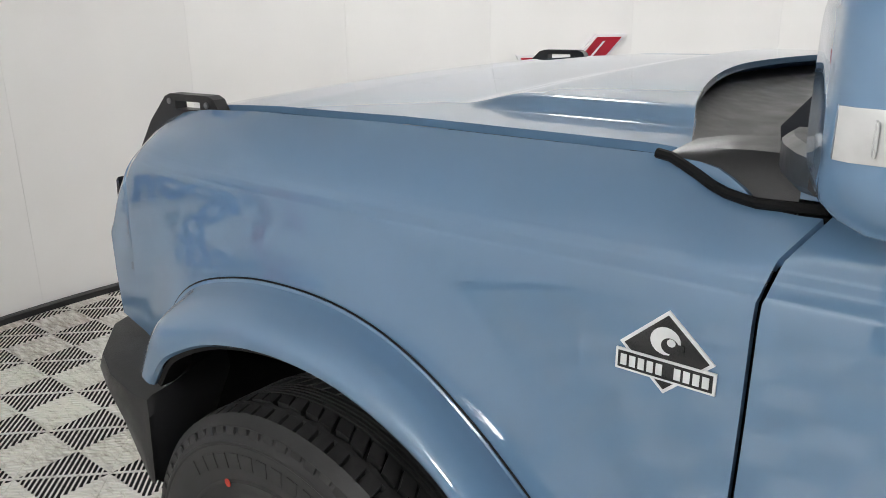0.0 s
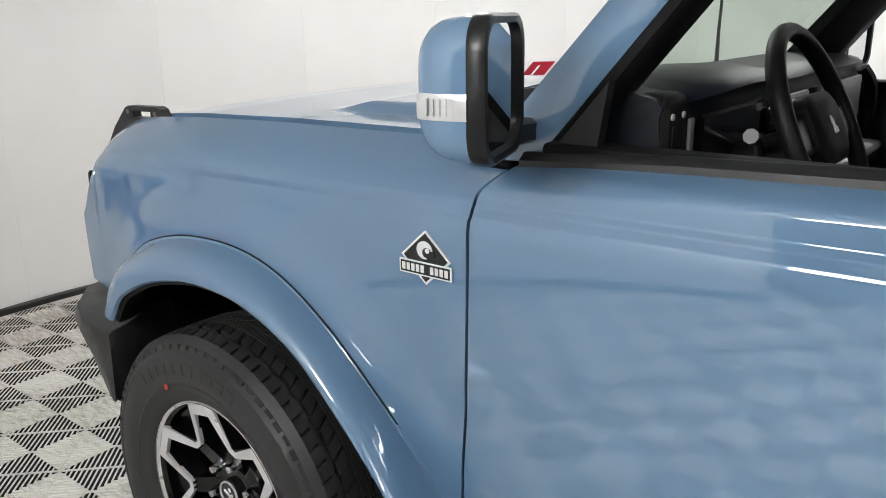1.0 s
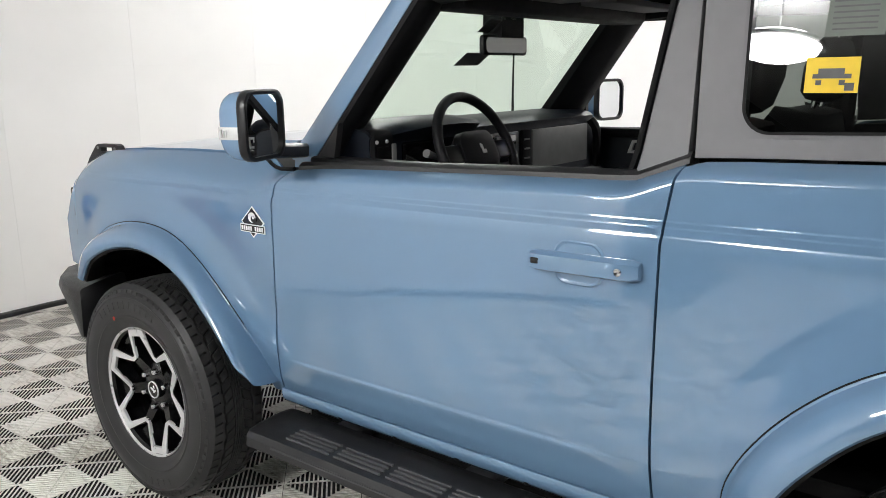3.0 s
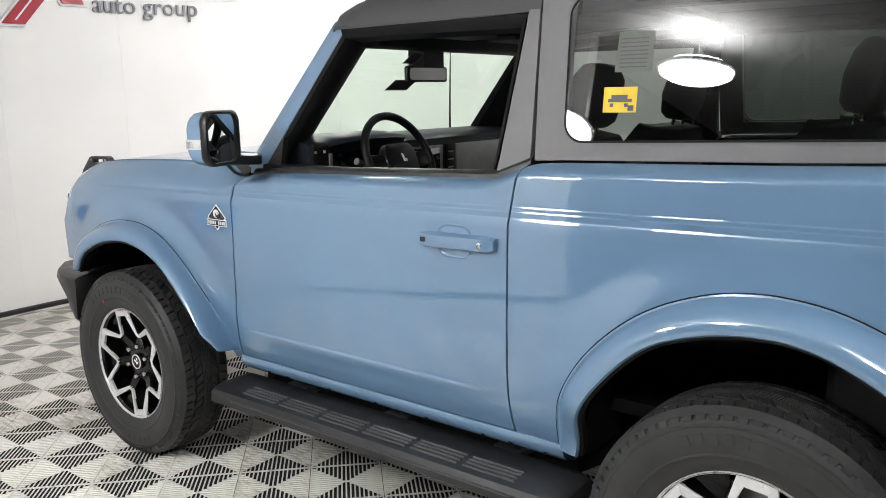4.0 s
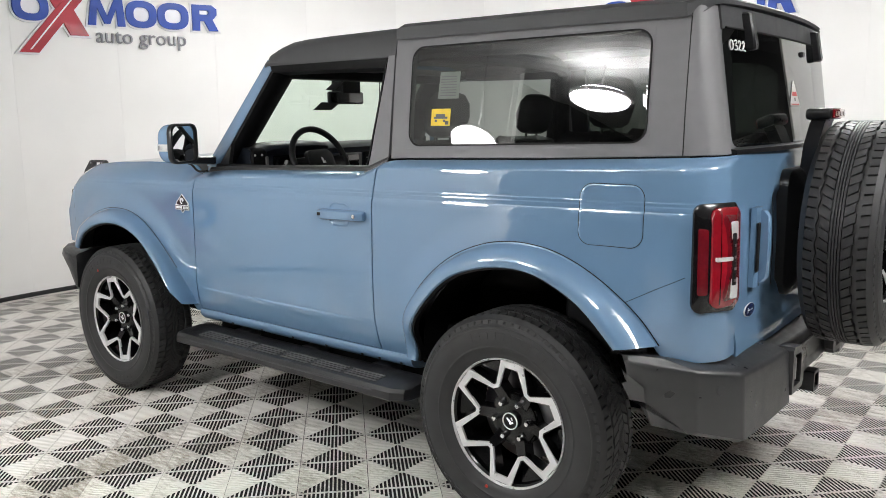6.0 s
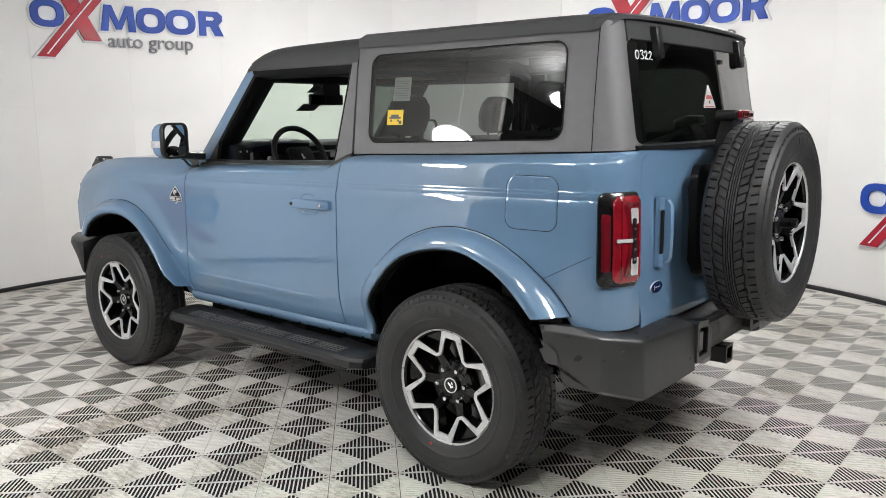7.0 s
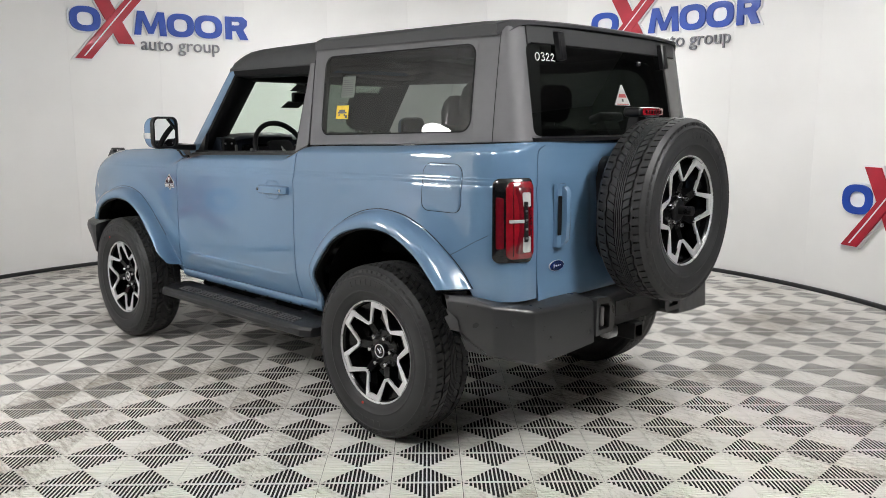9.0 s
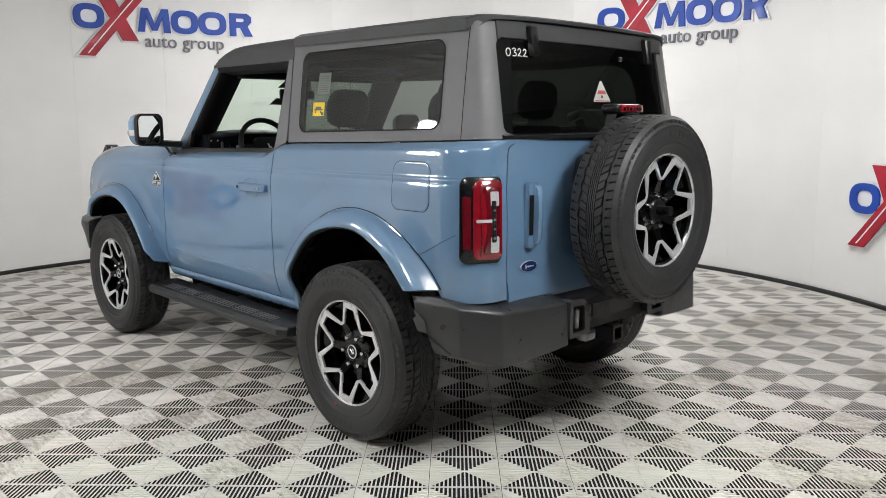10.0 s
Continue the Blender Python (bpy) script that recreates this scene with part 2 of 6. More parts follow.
def spline(pts, n):
    """n points evenly along a smooth curve through pts."""
    p = [Vector(q) for q in pts]
    p = [2 * p[0] - p[1]] + p + [2 * p[-1] - p[-2]]
    dense = []
    for i in range(1, len(p) - 2):
        for k in range(12):
            t = k / 12
            dense.append(0.5 * ((2 * p[i]) + (p[i + 1] - p[i - 1]) * t + (2 * p[i - 1] - 5 * p[i] + 4 * p[i + 1] - p[i + 2]) * t * t
                                + (3 * p[i] - p[i - 1] - 3 * p[i + 1] + p[i + 2]) * t ** 3))
    dense.append(p[-2])
    s = [0.0]
    for a, b in zip(dense, dense[1:]):
        s.append(s[-1] + (b - a).length)
    out = []
    for k in range(n):
        d = s[-1] * k / (n - 1)
        i = min(max(int(np.searchsorted(s, d)) - 1, 0), len(s) - 2)
        f = (d - s[i]) / max(s[i + 1] - s[i], 1e-9)
        out.append(dense[i].lerp(dense[i + 1], f))
    return out


def tube(pts, r, seg=8, bm=None, smooth_n=0, cap=True):
    """A round bar along pts. r: a radius or one for each point."""
    pts = spline(pts, smooth_n) if smooth_n else [Vector(p) for p in pts]
    rs = r if hasattr(r, "__len__") else [r] * len(pts)
    rings, up = [], Vector((0.13, 0.21, 1)).normalized()
    for i, p in enumerate(pts):
        d = (pts[min(i + 1, len(pts) - 1)] - pts[max(i - 1, 0)]).normalized()
        a = d.cross(up).normalized()
        b = d.cross(a).normalized()
        rings.append([p + rs[i] * (a * math.cos(2 * math.pi * k / seg) + b * math.sin(2 * math.pi * k / seg)) for k in range(seg)])
    return loft(rings, bm, cap)


def disc_stack(profile, seg=48, bm=None, axis="z", cap=True):
    """A turned shape: profile of (radius, height) about an axis."""
    rings = []
    for r, z in profile:
        ring = []
        for k in range(seg):
            a = 2 * math.pi * k / seg
            p = (r * math.cos(a), r * math.sin(a), z)
            ring.append(p if axis == "z" else (p[0], -p[2], p[1]))
        rings.append(ring)
    return loft(rings, bm, cap)


def prism(outline, depth, bm=None, m=None, holes=()):
    """A flat plate with the 2D outline in its xy plane, from z 0 to depth; holes are further outlines."""
    own = bmesh.new()
    loops = []
    for line in (outline, *holes):
        vs = [own.verts.new((x, y, 0)) for x, y in line]
        loops.append([own.edges.new((vs[k], vs[(k + 1) % len(vs)])) for k in range(len(vs))])
    bmesh.ops.triangle_fill(own, use_beauty=True, use_dissolve=False, edges=[e for l in loops for e in l])
    r = bmesh.ops.extrude_face_region(own, geom=list(own.faces))
    bmesh.ops.translate(own, vec=(0, 0, depth), verts=[v for v in r["geom"] if isinstance(v, bmesh.types.BMVert)])
    if m is not None:
        own.transform(m)
    if bm is None:
        return own
    me = bpy.data.meshes.new("tmp")
    own.to_mesh(me)
    own.free()
    bm.from_mesh(me)
    bpy.data.meshes.remove(me)
    return bm


def rounded(w, h, r, n=5, cx=0.0, cy=0.0):
    """A rounded rectangle's outline."""
    out = []
    for sx, sy, a0 in ((1, 1, 0), (-1, 1, 90), (-1, -1, 180), (1, -1, 270)):
        for k in range(n + 1):
            a = radians(a0 + 90 * k / n)
            out.append((cx + sx * (w / 2 - r) + r * math.cos(a), cy + sy * (h / 2 - r) + r * math.sin(a)))
    return out


def thing(name, label, category, group="", at=(0, 0, 0)):
    ob = new(name)
    ob.location = at
    ob.empty_display_size = 0.2
    return tagged(ob, label, category, group)


# ---- the room: a round white booth ----
def on_wall(deg, z, r=ROOM_R):
    a = radians(deg)
    return Vector((r * math.cos(a), r * math.sin(a), z))


SPAN = 360 - (OPEN1 - OPEN0)


def drum(u, v):
    return on_wall(OPEN1 + SPAN * u, lerp0(-0.02, CEIL_Z, v), ROOM_R + 0.02)


def lerp0(a, b, t):
    return a + (b - a) * t


wall_round = finish("wall_round", thicken(grid(drum, 100, 1), 0.10), WALLMAT, 60)
tagged(wall_round, "round booth wall of smooth white panels", "wall", kind="structure")

N_PANEL = 29
STEP = 360 / N_PANEL
SEAM0 = 168.5


def wall_panel_mesh(z0, z1):
    """One curved panel, standing about the angle 0."""
    bm = bmesh.new()
    half = STEP / 2 - 0.006
    n = 6
    grid(lambda u, v: on_wall(-half + 2 * half * u, z0 + (z1 - z0) * v), n, 1, bm)
    bmesh.ops.recalc_face_normals(bm, faces=bm.faces)
    bm.normal_update()
    outward = 1 if next(iter(bm.faces)).normal.x > 0 else -1
    thicken(bm, 0.016 * outward)
    ob = finish("panel", bm, WALLMAT, 30)
    me = ob.data
    bpy.data.objects.remove(ob)
    return me


for z0, z1 in ((0.03, 1.5848), (1.5860, CEIL_Z)):
    me = wall_panel_mesh(z0, z1)
    for k in range(N_PANEL):
        mid = (SEAM0 + STEP * (k + 0.5)) % 360
        if (mid - OPEN0 + STEP / 2) % 360 < OPEN1 - OPEN0 + STEP:
            continue
        p = new("panel", me)
        p.matrix_basis = pose(0, 0, 0, 0, 0, mid)
        p.parent = wall_round

base = grid(lambda u, v: on_wall(OPEN1 + SPAN * u, [0, 0.028, 0.034, 0.034][round(v * 3)], [ROOM_R - 0.028, ROOM_R - 0.028, ROOM_R - 0.022, ROOM_R - 0.003][round(v * 3)]), 100, 3)
tagged(finish("baseboard", base, BASEMAT, 40), "low black base strip along the round wall", "baseboard", kind="structure")

# hall outside the entrance: added unseen walls close the place, dark colour for dimness
HALL = [on_wall(OPEN0 - 4, 0, ROOM_R + 0.10)] + [on_wall(a, 0, 8.4) for a in (OPEN0 + 6, 294, 325, 356, OPEN1 - 6)] + [on_wall(OPEN1 + 4, 0, ROOM_R + 0.10)]
for k in range(6):
    a, b = HALL[k], HALL[k + 1]
    d = (b - a).normalized()
    n = Vector((d.y, -d.x, 0))
    rings = []
    for q in (a - d * 0.05, b + d * 0.05):
        rings.append([q + Vector((0, 0, -0.1)), q + n * 0.12 + Vector((0, 0, -0.1)), q + n * 0.12 + Vector((0, 0, CEIL_Z + 0.1)), q + Vector((0, 0, CEIL_Z + 0.1))])
    tagged(finish("wall_hall_%d" % (k + 1), loft(rings), HALLMAT, 0), "unseen plain wall outside the booth entrance, dark to keep reflections dim", "wall", kind="structure")

ceil = disc_stack([(9.2, CEIL_Z + 0.12), (9.2, CEIL_Z + 0.002), (0.02, CEIL_Z + 0.002), (0.02, CEIL_Z + 0.12)], 96)
tagged(finish("ceiling", ceil, CEILMAT, 40), "plain white ceiling of the booth", "ceiling", kind="structure")
slab = disc_stack([(9.2, -0.10), (9.2, -0.021), (0.02, -0.021), (0.02, -0.10)], 96)
tagged(finish("ground", slab, GROUNDMAT, 40), "dark slab under the ribbed floor tiles", "ground", kind="structure")


# ---- floor of ribbed tiles, laid on the diagonal ----
HALF = 0.203
TILE = HALF * math.sqrt(2)
ORIGIN = Vector((0.461, -1.598, 0))


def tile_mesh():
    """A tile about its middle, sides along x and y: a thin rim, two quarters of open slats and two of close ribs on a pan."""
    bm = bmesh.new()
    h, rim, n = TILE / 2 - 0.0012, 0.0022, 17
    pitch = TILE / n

    def slat(p0, p1, w, depth):
        d = (Vector(p1) - Vector(p0)).normalized()
        s = Vector((-d.y, d.x, 0)) * w / 2
        p0, p1 = Vector(p0), Vector(p1)
        top = [p0 - s, p1 - s, p1 + s, p0 + s]
        t = [bm.verts.new(v) for v in top]
        b = [bm.verts.new(v + Vector((0, 0, -depth))) for v in top]
        bm.faces.new(t)
        for k in range(4):
            bm.faces.new((t[k], b[k], b[(k + 1) % 4], t[(k + 1) % 4]))

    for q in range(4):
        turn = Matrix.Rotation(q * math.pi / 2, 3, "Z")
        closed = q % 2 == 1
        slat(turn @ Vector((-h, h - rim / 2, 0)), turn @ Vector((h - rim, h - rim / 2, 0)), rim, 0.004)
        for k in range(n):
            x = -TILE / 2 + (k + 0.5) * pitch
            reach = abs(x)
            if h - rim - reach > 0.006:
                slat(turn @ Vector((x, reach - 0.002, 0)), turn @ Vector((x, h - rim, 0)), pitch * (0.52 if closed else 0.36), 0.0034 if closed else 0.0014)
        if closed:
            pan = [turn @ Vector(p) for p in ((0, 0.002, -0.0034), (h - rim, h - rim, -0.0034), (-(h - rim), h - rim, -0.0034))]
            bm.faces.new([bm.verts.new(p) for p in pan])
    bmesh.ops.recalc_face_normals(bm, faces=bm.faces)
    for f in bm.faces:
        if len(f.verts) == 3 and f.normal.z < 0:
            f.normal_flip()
    me = bpy.data.meshes.new("floor_tile")
    bm.to_mesh(me)
    bm.free()
    me.materials.append(TILEMAT)
    return me


# ---- raised signs on the wall, curved to it ----
def bent(bm, mid_deg, z0):
    """Bends a flat plate (x to the right as seen from inside, y up, z towards the room) on to the round wall."""
    for v in bm.verts:
        a = radians(mid_deg) - v.co.x / ROOM_R
        r = ROOM_R - 0.001 - v.co.z
        v.co = Vector((r * math.cos(a), r * math.sin(a), z0 + v.co.y))
    return bm


def ring_shape(cx, cy, w, h, t, n=40, p=2.6):
    def loop(a, b):
        out = []
        for k in range(n):
            c, s = math.cos(2 * math.pi * k / n), math.sin(2 * math.pi * k / n)
            out.append((cx + a * math.copysign(abs(c) ** (2 / p), c), cy + b * math.copysign(abs(s) ** (2 / p), s)))
        return out
    return loop(w / 2, h / 2), loop(w / 2 - t, h / 2 - t * 0.82)


def grow(line, d):
    """Moves a simple outline outward by d."""
    n = len(line)
    area = sum(line[k][0] * line[(k + 1) % n][1] - line[(k + 1) % n][0] * line[k][1] for k in range(n))
    s = 1 if area > 0 else -1
    out = []
    for k in range(n):
        a, b, c = Vector(line[k - 1]), Vector(line[k]), Vector(line[(k + 1) % n])
        d1, d2 = (b - a).normalized(), (c - b).normalized()
        n1, n2 = Vector((d1.y, -d1.x)) * s, Vector((d2.y, -d2.x)) * s
        m = (n1 + n2)
        m = m / max(m.length_squared / 2, 0.35)
        out.append(tuple(b + m * d))
    return out


def dense_line(line, step=0.05):
    out = []
    for a, b in zip(line, line[1:] + line[:1]):
        a, b = Vector(a), Vector(b)
        k = max(1, int((b - a).length / step))
        out += [tuple(a.lerp(b, i / k)) for i in range(k)]
    return out


def text_bm(body, size, depth):
    cu = bpy.data.curves.new("lettering", "FONT")
    cu.body, cu.size, cu.extrude, cu.align_x = body, size, depth / 2, "LEFT"
    cu.resolution_u = 3
    ob = bpy.data.objects.new("lettering", cu)
    scene.collection.objects.link(ob)
    dg = bpy.context.evaluated_depsgraph_get()
    me = bpy.data.meshes.new_from_object(ob.evaluated_get(dg))
    bm = bmesh.new()
    bm.from_mesh(me)
    bpy.data.objects.remove(ob)
    bpy.data.meshes.remove(me)
    return bm


def wall_sign(mid_deg, z0):
    """Blue rounded shapes with a large red cross, white edging behind, grey words below."""
    sign = thing("wall_sign", "raised blue and red dealer sign on the white wall", "sign", "dealer signs on the wall")
    H = 0.235
    blues = []
    for cx, w in ((-0.755, 0.295), (0.185, 0.275), (0.47, 0.285)):
        o = ring_shape(cx, 0.0, w, H, 0.068)
        blues.append((o[0], [o[1]]))
    blues.append(([(-0.285, -H / 2), (-0.245, H / 2), (-0.178, H / 2), (-0.116, -0.035), (-0.045, H / 2), (0.022, H / 2), (0.04, -H / 2), (-0.027, -H / 2), (-0.036, 0.03), (-0.094, -0.1), (-0.143, -0.1), (-0.2, 0.03), (-0.218, -H / 2)], []))
    blues.append(([(0.645, -H / 2), (0.645, H / 2), (0.83, H / 2), (0.875, 0.08), (0.875, 0.03), (0.835, -0.015), (0.885, -H / 2), (0.80, -H / 2), (0.755, -0.03), (0.715, -0.03), (0.715, -H / 2)], [[(0.715, 0.03), (0.715, 0.068), (0.785, 0.068), (0.80, 0.05), (0.785, 0.03)]]))
    reds = [([(-0.875, -0.375), (-0.72, -0.375), (-0.07, 0.375), (-0.22, 0.375)], 0.044), ([(-0.70, 0.26), (-0.545, 0.26), (-0.285, -0.215), (-0.44, -0.215)], 0.036)]
    for outline, holes in blues:
        part("backing", bent(prism(dense_line(grow(outline, 0.016)), 0.018), mid_deg, z0), SIGNWHITE, sign, "white edging")
        part("blue_shape", bent(prism(dense_line(outline), 0.034, holes=[dense_line(h) for h in holes]), mid_deg, z0), SIGNBLUE, sign, "glossy blue raised shape")
    for line, d in reds:
        part("backing", bent(prism(dense_line(grow(line, 0.016)), d - 0.016), mid_deg, z0), SIGNWHITE, sign, "white edging")
        part("red_bar", bent(prism(dense_line(line), d), mid_deg, z0), SIGNRED, sign, "glossy red slanted bar")
    stripe = [(-0.795, -0.352), (-0.780, -0.352), (-0.172, 0.352), (-0.187, 0.352)]
    part("stripe", bent(prism(dense_line(stripe), 0.0465), mid_deg, z0), SIGNWHITE, sign, "thin white stripe")
    words = text_bm("auto group", 0.185, 0.02)
    xs = [v.co.x for v in words.verts]
    k = 0.80 / (max(xs) - min(xs))
    for v in words.verts:
        v.co = Vector((v.co.x * k - 0.225, v.co.y - 0.262, v.co.z + 0.012))
    part("lettering", bent(words, mid_deg, z0), SIGNGREY, sign, "grey raised words")
    return sign


for k in range(0, 2):
    wall_sign(168.0 - 78 * k, 2.405)
for k in range(-1, 2):
    wall_sign(130.6 - 79 * k + (0.7 if k == 0 else 0), (0.66, 0.77, 0.82)[k + 1])


# ---- lamps and added fill ----
def add_hung_light(deg, r, z, tilt, radius):
    lamp = thing("ceiling_lamp", "round white lamp hung from the ceiling, tilted inwards; five are added fill", "lamp", "round lamps overhead", on_wall(deg, z, r))
    lamp.rotation_euler = (0, radians(tilt), radians(deg))

    def turned(profile, cap=True):
        return disc_stack([(p * radius, q * radius) for p, q in profile], 40, cap=cap)
    part("upper_lens", turned([(0.18, 0.28), (0.45, 0.25), (0.75, 0.17), (0.93, 0.06)]), UPLIGHTMAT, lamp, "glowing white upper half")
    part("housing", turned([(0.93, 0.07), (1.0, 0.05), (1.0, -0.01), (0.92, -0.02)], False), LAMPBODY, lamp, "grey ring")
    part("lens", turned([(0.915, -0.015), (0.875, -0.11), (0.70, -0.20), (0.35, -0.25), (0.02, -0.27)]), LAMPMAT, lamp, "glowing white lens")
    rod = tube([(0, 0, 0.04), (0, 0, 0.06), (-math.sin(radians(tilt)) * (CEIL_Z - z), 0, math.cos(radians(tilt)) * (CEIL_Z - z))], 0.006, 10)
    part("rod", rod, LAMPBODY, lamp, "hanging rod")


for spec in LAMPS_AND_FILL:
    add_hung_light(*spec)

# ---- the car: front towards -x, its driver's side towards -y ----
car = thing("car", "grey-blue two-door off-road car with dark hard top, parked on the tiles", "car")


def lerp(a, b, t):
    return a + (b - a) * t


def tab(x, *pts):
    return float(np.interp(x, [p[0] for p in pts], [p[1] for p in pts]))


def smooth(t):
    t = min(max(t, 0.0), 1.0)
    return t * t * (3 - 2 * t)


def belt(x):
    """Height of the painted side's upper edge."""
    return tab(x, (-2.02, 1.00), (-1.96, 1.06), (-1.92, 1.115), (-1.87, 1.165), (-1.81, 1.198), (-1.74, 1.217), (-1.66, 1.228), (-1.5, 1.240), (-1.2, 1.25), (-0.80, 1.253), (-0.755, 1.250), (-0.72, 1.236), (-0.69, 1.222), (-0.65, 1.216), (-0.60, 1.220),
               (-0.45, 1.233), (-0.3, 1.240), (0.0, 1.249), (0.2, 1.255), (0.46, 1.261), (0.50, 1.264), (0.615, 1.308), (0.7, 1.312), (1.3, 1.326), (1.86, 1.346), (2.1, 1.355))


def crease(x):
    return 1.186 + 0.0145 * x


ARCH_F = [(-1.700, 0.775), (-1.640, 0.880), (-1.545, 0.947), (-1.40, 0.990), (-1.26, 1.002), (-1.14, 0.990), (-1.04, 0.955), (-0.95, 0.900), (-0.87, 0.835), (-0.80, 0.762), (-0.75, 0.690), (-0.71, 0.620), (-0.675, 0.545)]
OPEN_F = [(-1.620, 0.770), (-1.545, 0.845), (-1.44, 0.902), (-1.34, 0.932), (-1.23, 0.946), (-1.12, 0.940), (-1.02, 0.912), (-0.93, 0.865), (-0.855, 0.800), (-0.79, 0.735), (-0.74, 0.680), (-0.695, 0.625), (-0.660, 0.575)]
ARCH_R = [(0.735, 0.530), (0.742, 0.620), (0.757, 0.680), (0.795, 0.755), (0.858, 0.840), (0.945, 0.922), (1.04, 0.982), (1.15, 1.024), (1.24, 1.040), (1.32, 1.042), (1.42, 1.028), (1.515, 0.995), (1.605, 0.947), (1.675, 0.897), (1.738, 0.837), (1.80, 0.757)]
OPEN_R = [(0.800, 0.530), (0.815, 0.600), (0.838, 0.675), (0.875, 0.745), (0.925, 0.810), (0.99, 0.877), (1.06, 0.925), (1.15, 0.958), (1.24, 0.976), (1.335, 0.979), (1.415, 0.965), (1.49, 0.934), (1.555, 0.898), (1.61, 0.855), (1.66, 0.805), (1.705, 0.757)]
HUBS = [(-1.275, ARCH_F), (1.275, ARCH_R)]
ARCH_POLAR = [(hx, *zip(*sorted((math.atan2(z - 0.40, x - hx), math.hypot(z - 0.40, x - hx)) for x, z in line))) for hx, line in HUBS]


def swell(x, z):
    """How far the side swells out towards the wheel flares."""
    out = 0.0
    for hx, angles, radii in ARCH_POLAR:
        d = math.hypot(z - 0.40, x - hx) - float(np.interp(math.atan2(z - 0.40, x - hx), angles, radii))
        out = max(out, 0.020 * (1 - smooth((d + 0.01) / 0.14)) * smooth((z - 0.62) / 0.20) * smooth((1.80 - x) / 0.16))
    return out


def side(x, z, inset=0.0):
    """Half width of the painted body at x and height z."""
    dz = z - crease(x)
    k = lerp(0.35, 1.0, smooth((x + 1.5) / 0.7))
    # three fine steps, the lowest easing out into the flat of the side
    step = smooth(-dz / 0.003) + smooth((-0.013 - dz) / 0.003) + smooth((-0.031 - dz) / 0.003)
    t = min(max((-0.033 - dz) / 0.032, 0.0), 1.0)
    recess = 0.0075 - 0.0010 * step - 0.0045 * (1 - (1 - t) ** 2)
    w = tab(z, (0.40, 0.700), (0.455, 0.725), (0.475, 0.765), (0.50, 0.785), (0.53, 0.803), (0.57, 0.819), (0.62, 0.833), (0.656, 0.8410), (0.70, 0.8455), (0.85, 0.8505), (1.0, 0.8505), (1.3, 0.8505))
    # raised fold along the foot of the door, fading at both ends
    w += 0.0042 * smooth((z - 0.595) / 0.045) * (1 - smooth((z - 0.642) / 0.010)) * smooth((x + 0.62) / 0.15) * smooth((0.54 - x) / 0.15)
    w += swell(x, z) - k * recess
    if dz > 0.0:
        w -= 0.08 * dz + 0.40 * dz * dz
    d = belt(x) - z
    f = smooth((-0.55 - x) / 0.25)
    reach, deep = lerp(0.034, 0.105, f), lerp(0.064, 0.093, f)
    if d < reach:
        w -= deep * (1 - max(d, 0) / reach) ** 2
    q = min(max((-1.25 - x) / 0.70, 0), 1.2)
    w -= 0.066 * q * q
    return w - inset


CORNER = 1.80


def around(s, z, inset=0.0):
    """A point on the painted side (left half, y < 0); past CORNER the way s bends round the rear corner."""
    if s <= CORNER:
        return Vector((s, -side(s, z, inset), z))
    w = side(CORNER, z, 0)
    lean = 0.02 * smooth((z - 1.0) / 0.4)
    rx, ry = 0.172 - lean, 0.150
    arc = 0.25
    a = min((s - CORNER) / arc, 1.0) * math.pi / 2
    p = Vector((CORNER + rx * math.sin(a), -(w - ry * (1 - math.cos(a))), z))
    nrm = Vector((math.sin(a), -math.cos(a), 0))
    if s > CORNER + arc:
        p.y += s - CORNER - arc
    return p - nrm * inset


def arch_low(x, arch):
    xs, zs = [p[0] for p in arch], [p[1] for p in arch]
    return float(np.interp(x, xs, zs))


def front_gap(z):
    """Where the fender meets the door."""
    return tab(z, (0.44, -0.655), (0.50, -0.662), (0.56, -0.652), (0.65, -0.632), (0.8, -0.617), (1.0, -0.612), (1.14, -0.610), (1.185, -0.596), (1.22, -0.572), (1.26, -0.525))


def rear_gap(z):
    return tab(z, (0.44, 0.580), (0.9, 0.584), (1.15, 0.588), (1.24, 0.600), (1.32, 0.612))


GAP = 0.0031


def mirrored(fn, s):
    """fn for the left side; s = 1 gives the right."""
    return (lambda u, v: fn(u, v)) if s < 0 else (lambda u, v: Vector((1, -1, 1)) * fn(u, v))


def row(v, low, top, x, door=False):
    """Heights packed closely about the crease."""
    c = crease(x)
    if low > c - 0.09 or top < c + 0.012:
        return lerp(low, top, v)
    if door:
        return float(np.interp(v, [0, 0.10, 0.20, 0.34, 0.82, 0.88, 1.0], [low, 0.636, 0.664, c - 0.068, c + 0.004, top - min(0.035, 0.6 * (top - c - 0.004)), top]))
    return float(np.interp(v, [0, 0.34, 0.82, 0.88, 1.0], [low, c - 0.068, c + 0.004, top - min(0.035, 0.6 * (top - c - 0.004)), top]))


def fender_fn(u, v):
    # columns run from the wheel arch, or the sill behind it, to the bonnet line
    x = lerp(-1.980, front_gap(1.0) - GAP, u)
    low = arch_low(x, [(-1.97, 0.76), (-1.72, 0.75)] + [(a, b - 0.02) for a, b in ARCH_F] + [(-0.69, 0.505), (-0.5, 0.505)])
    z = row(v, low, belt(x) - 0.001, x)
    x += (front_gap(z) - front_gap(1.0)) * smooth((u - 0.72) / 0.28) if x < front_gap(1.0) else 0
    return Vector((x, -side(x, z), z))


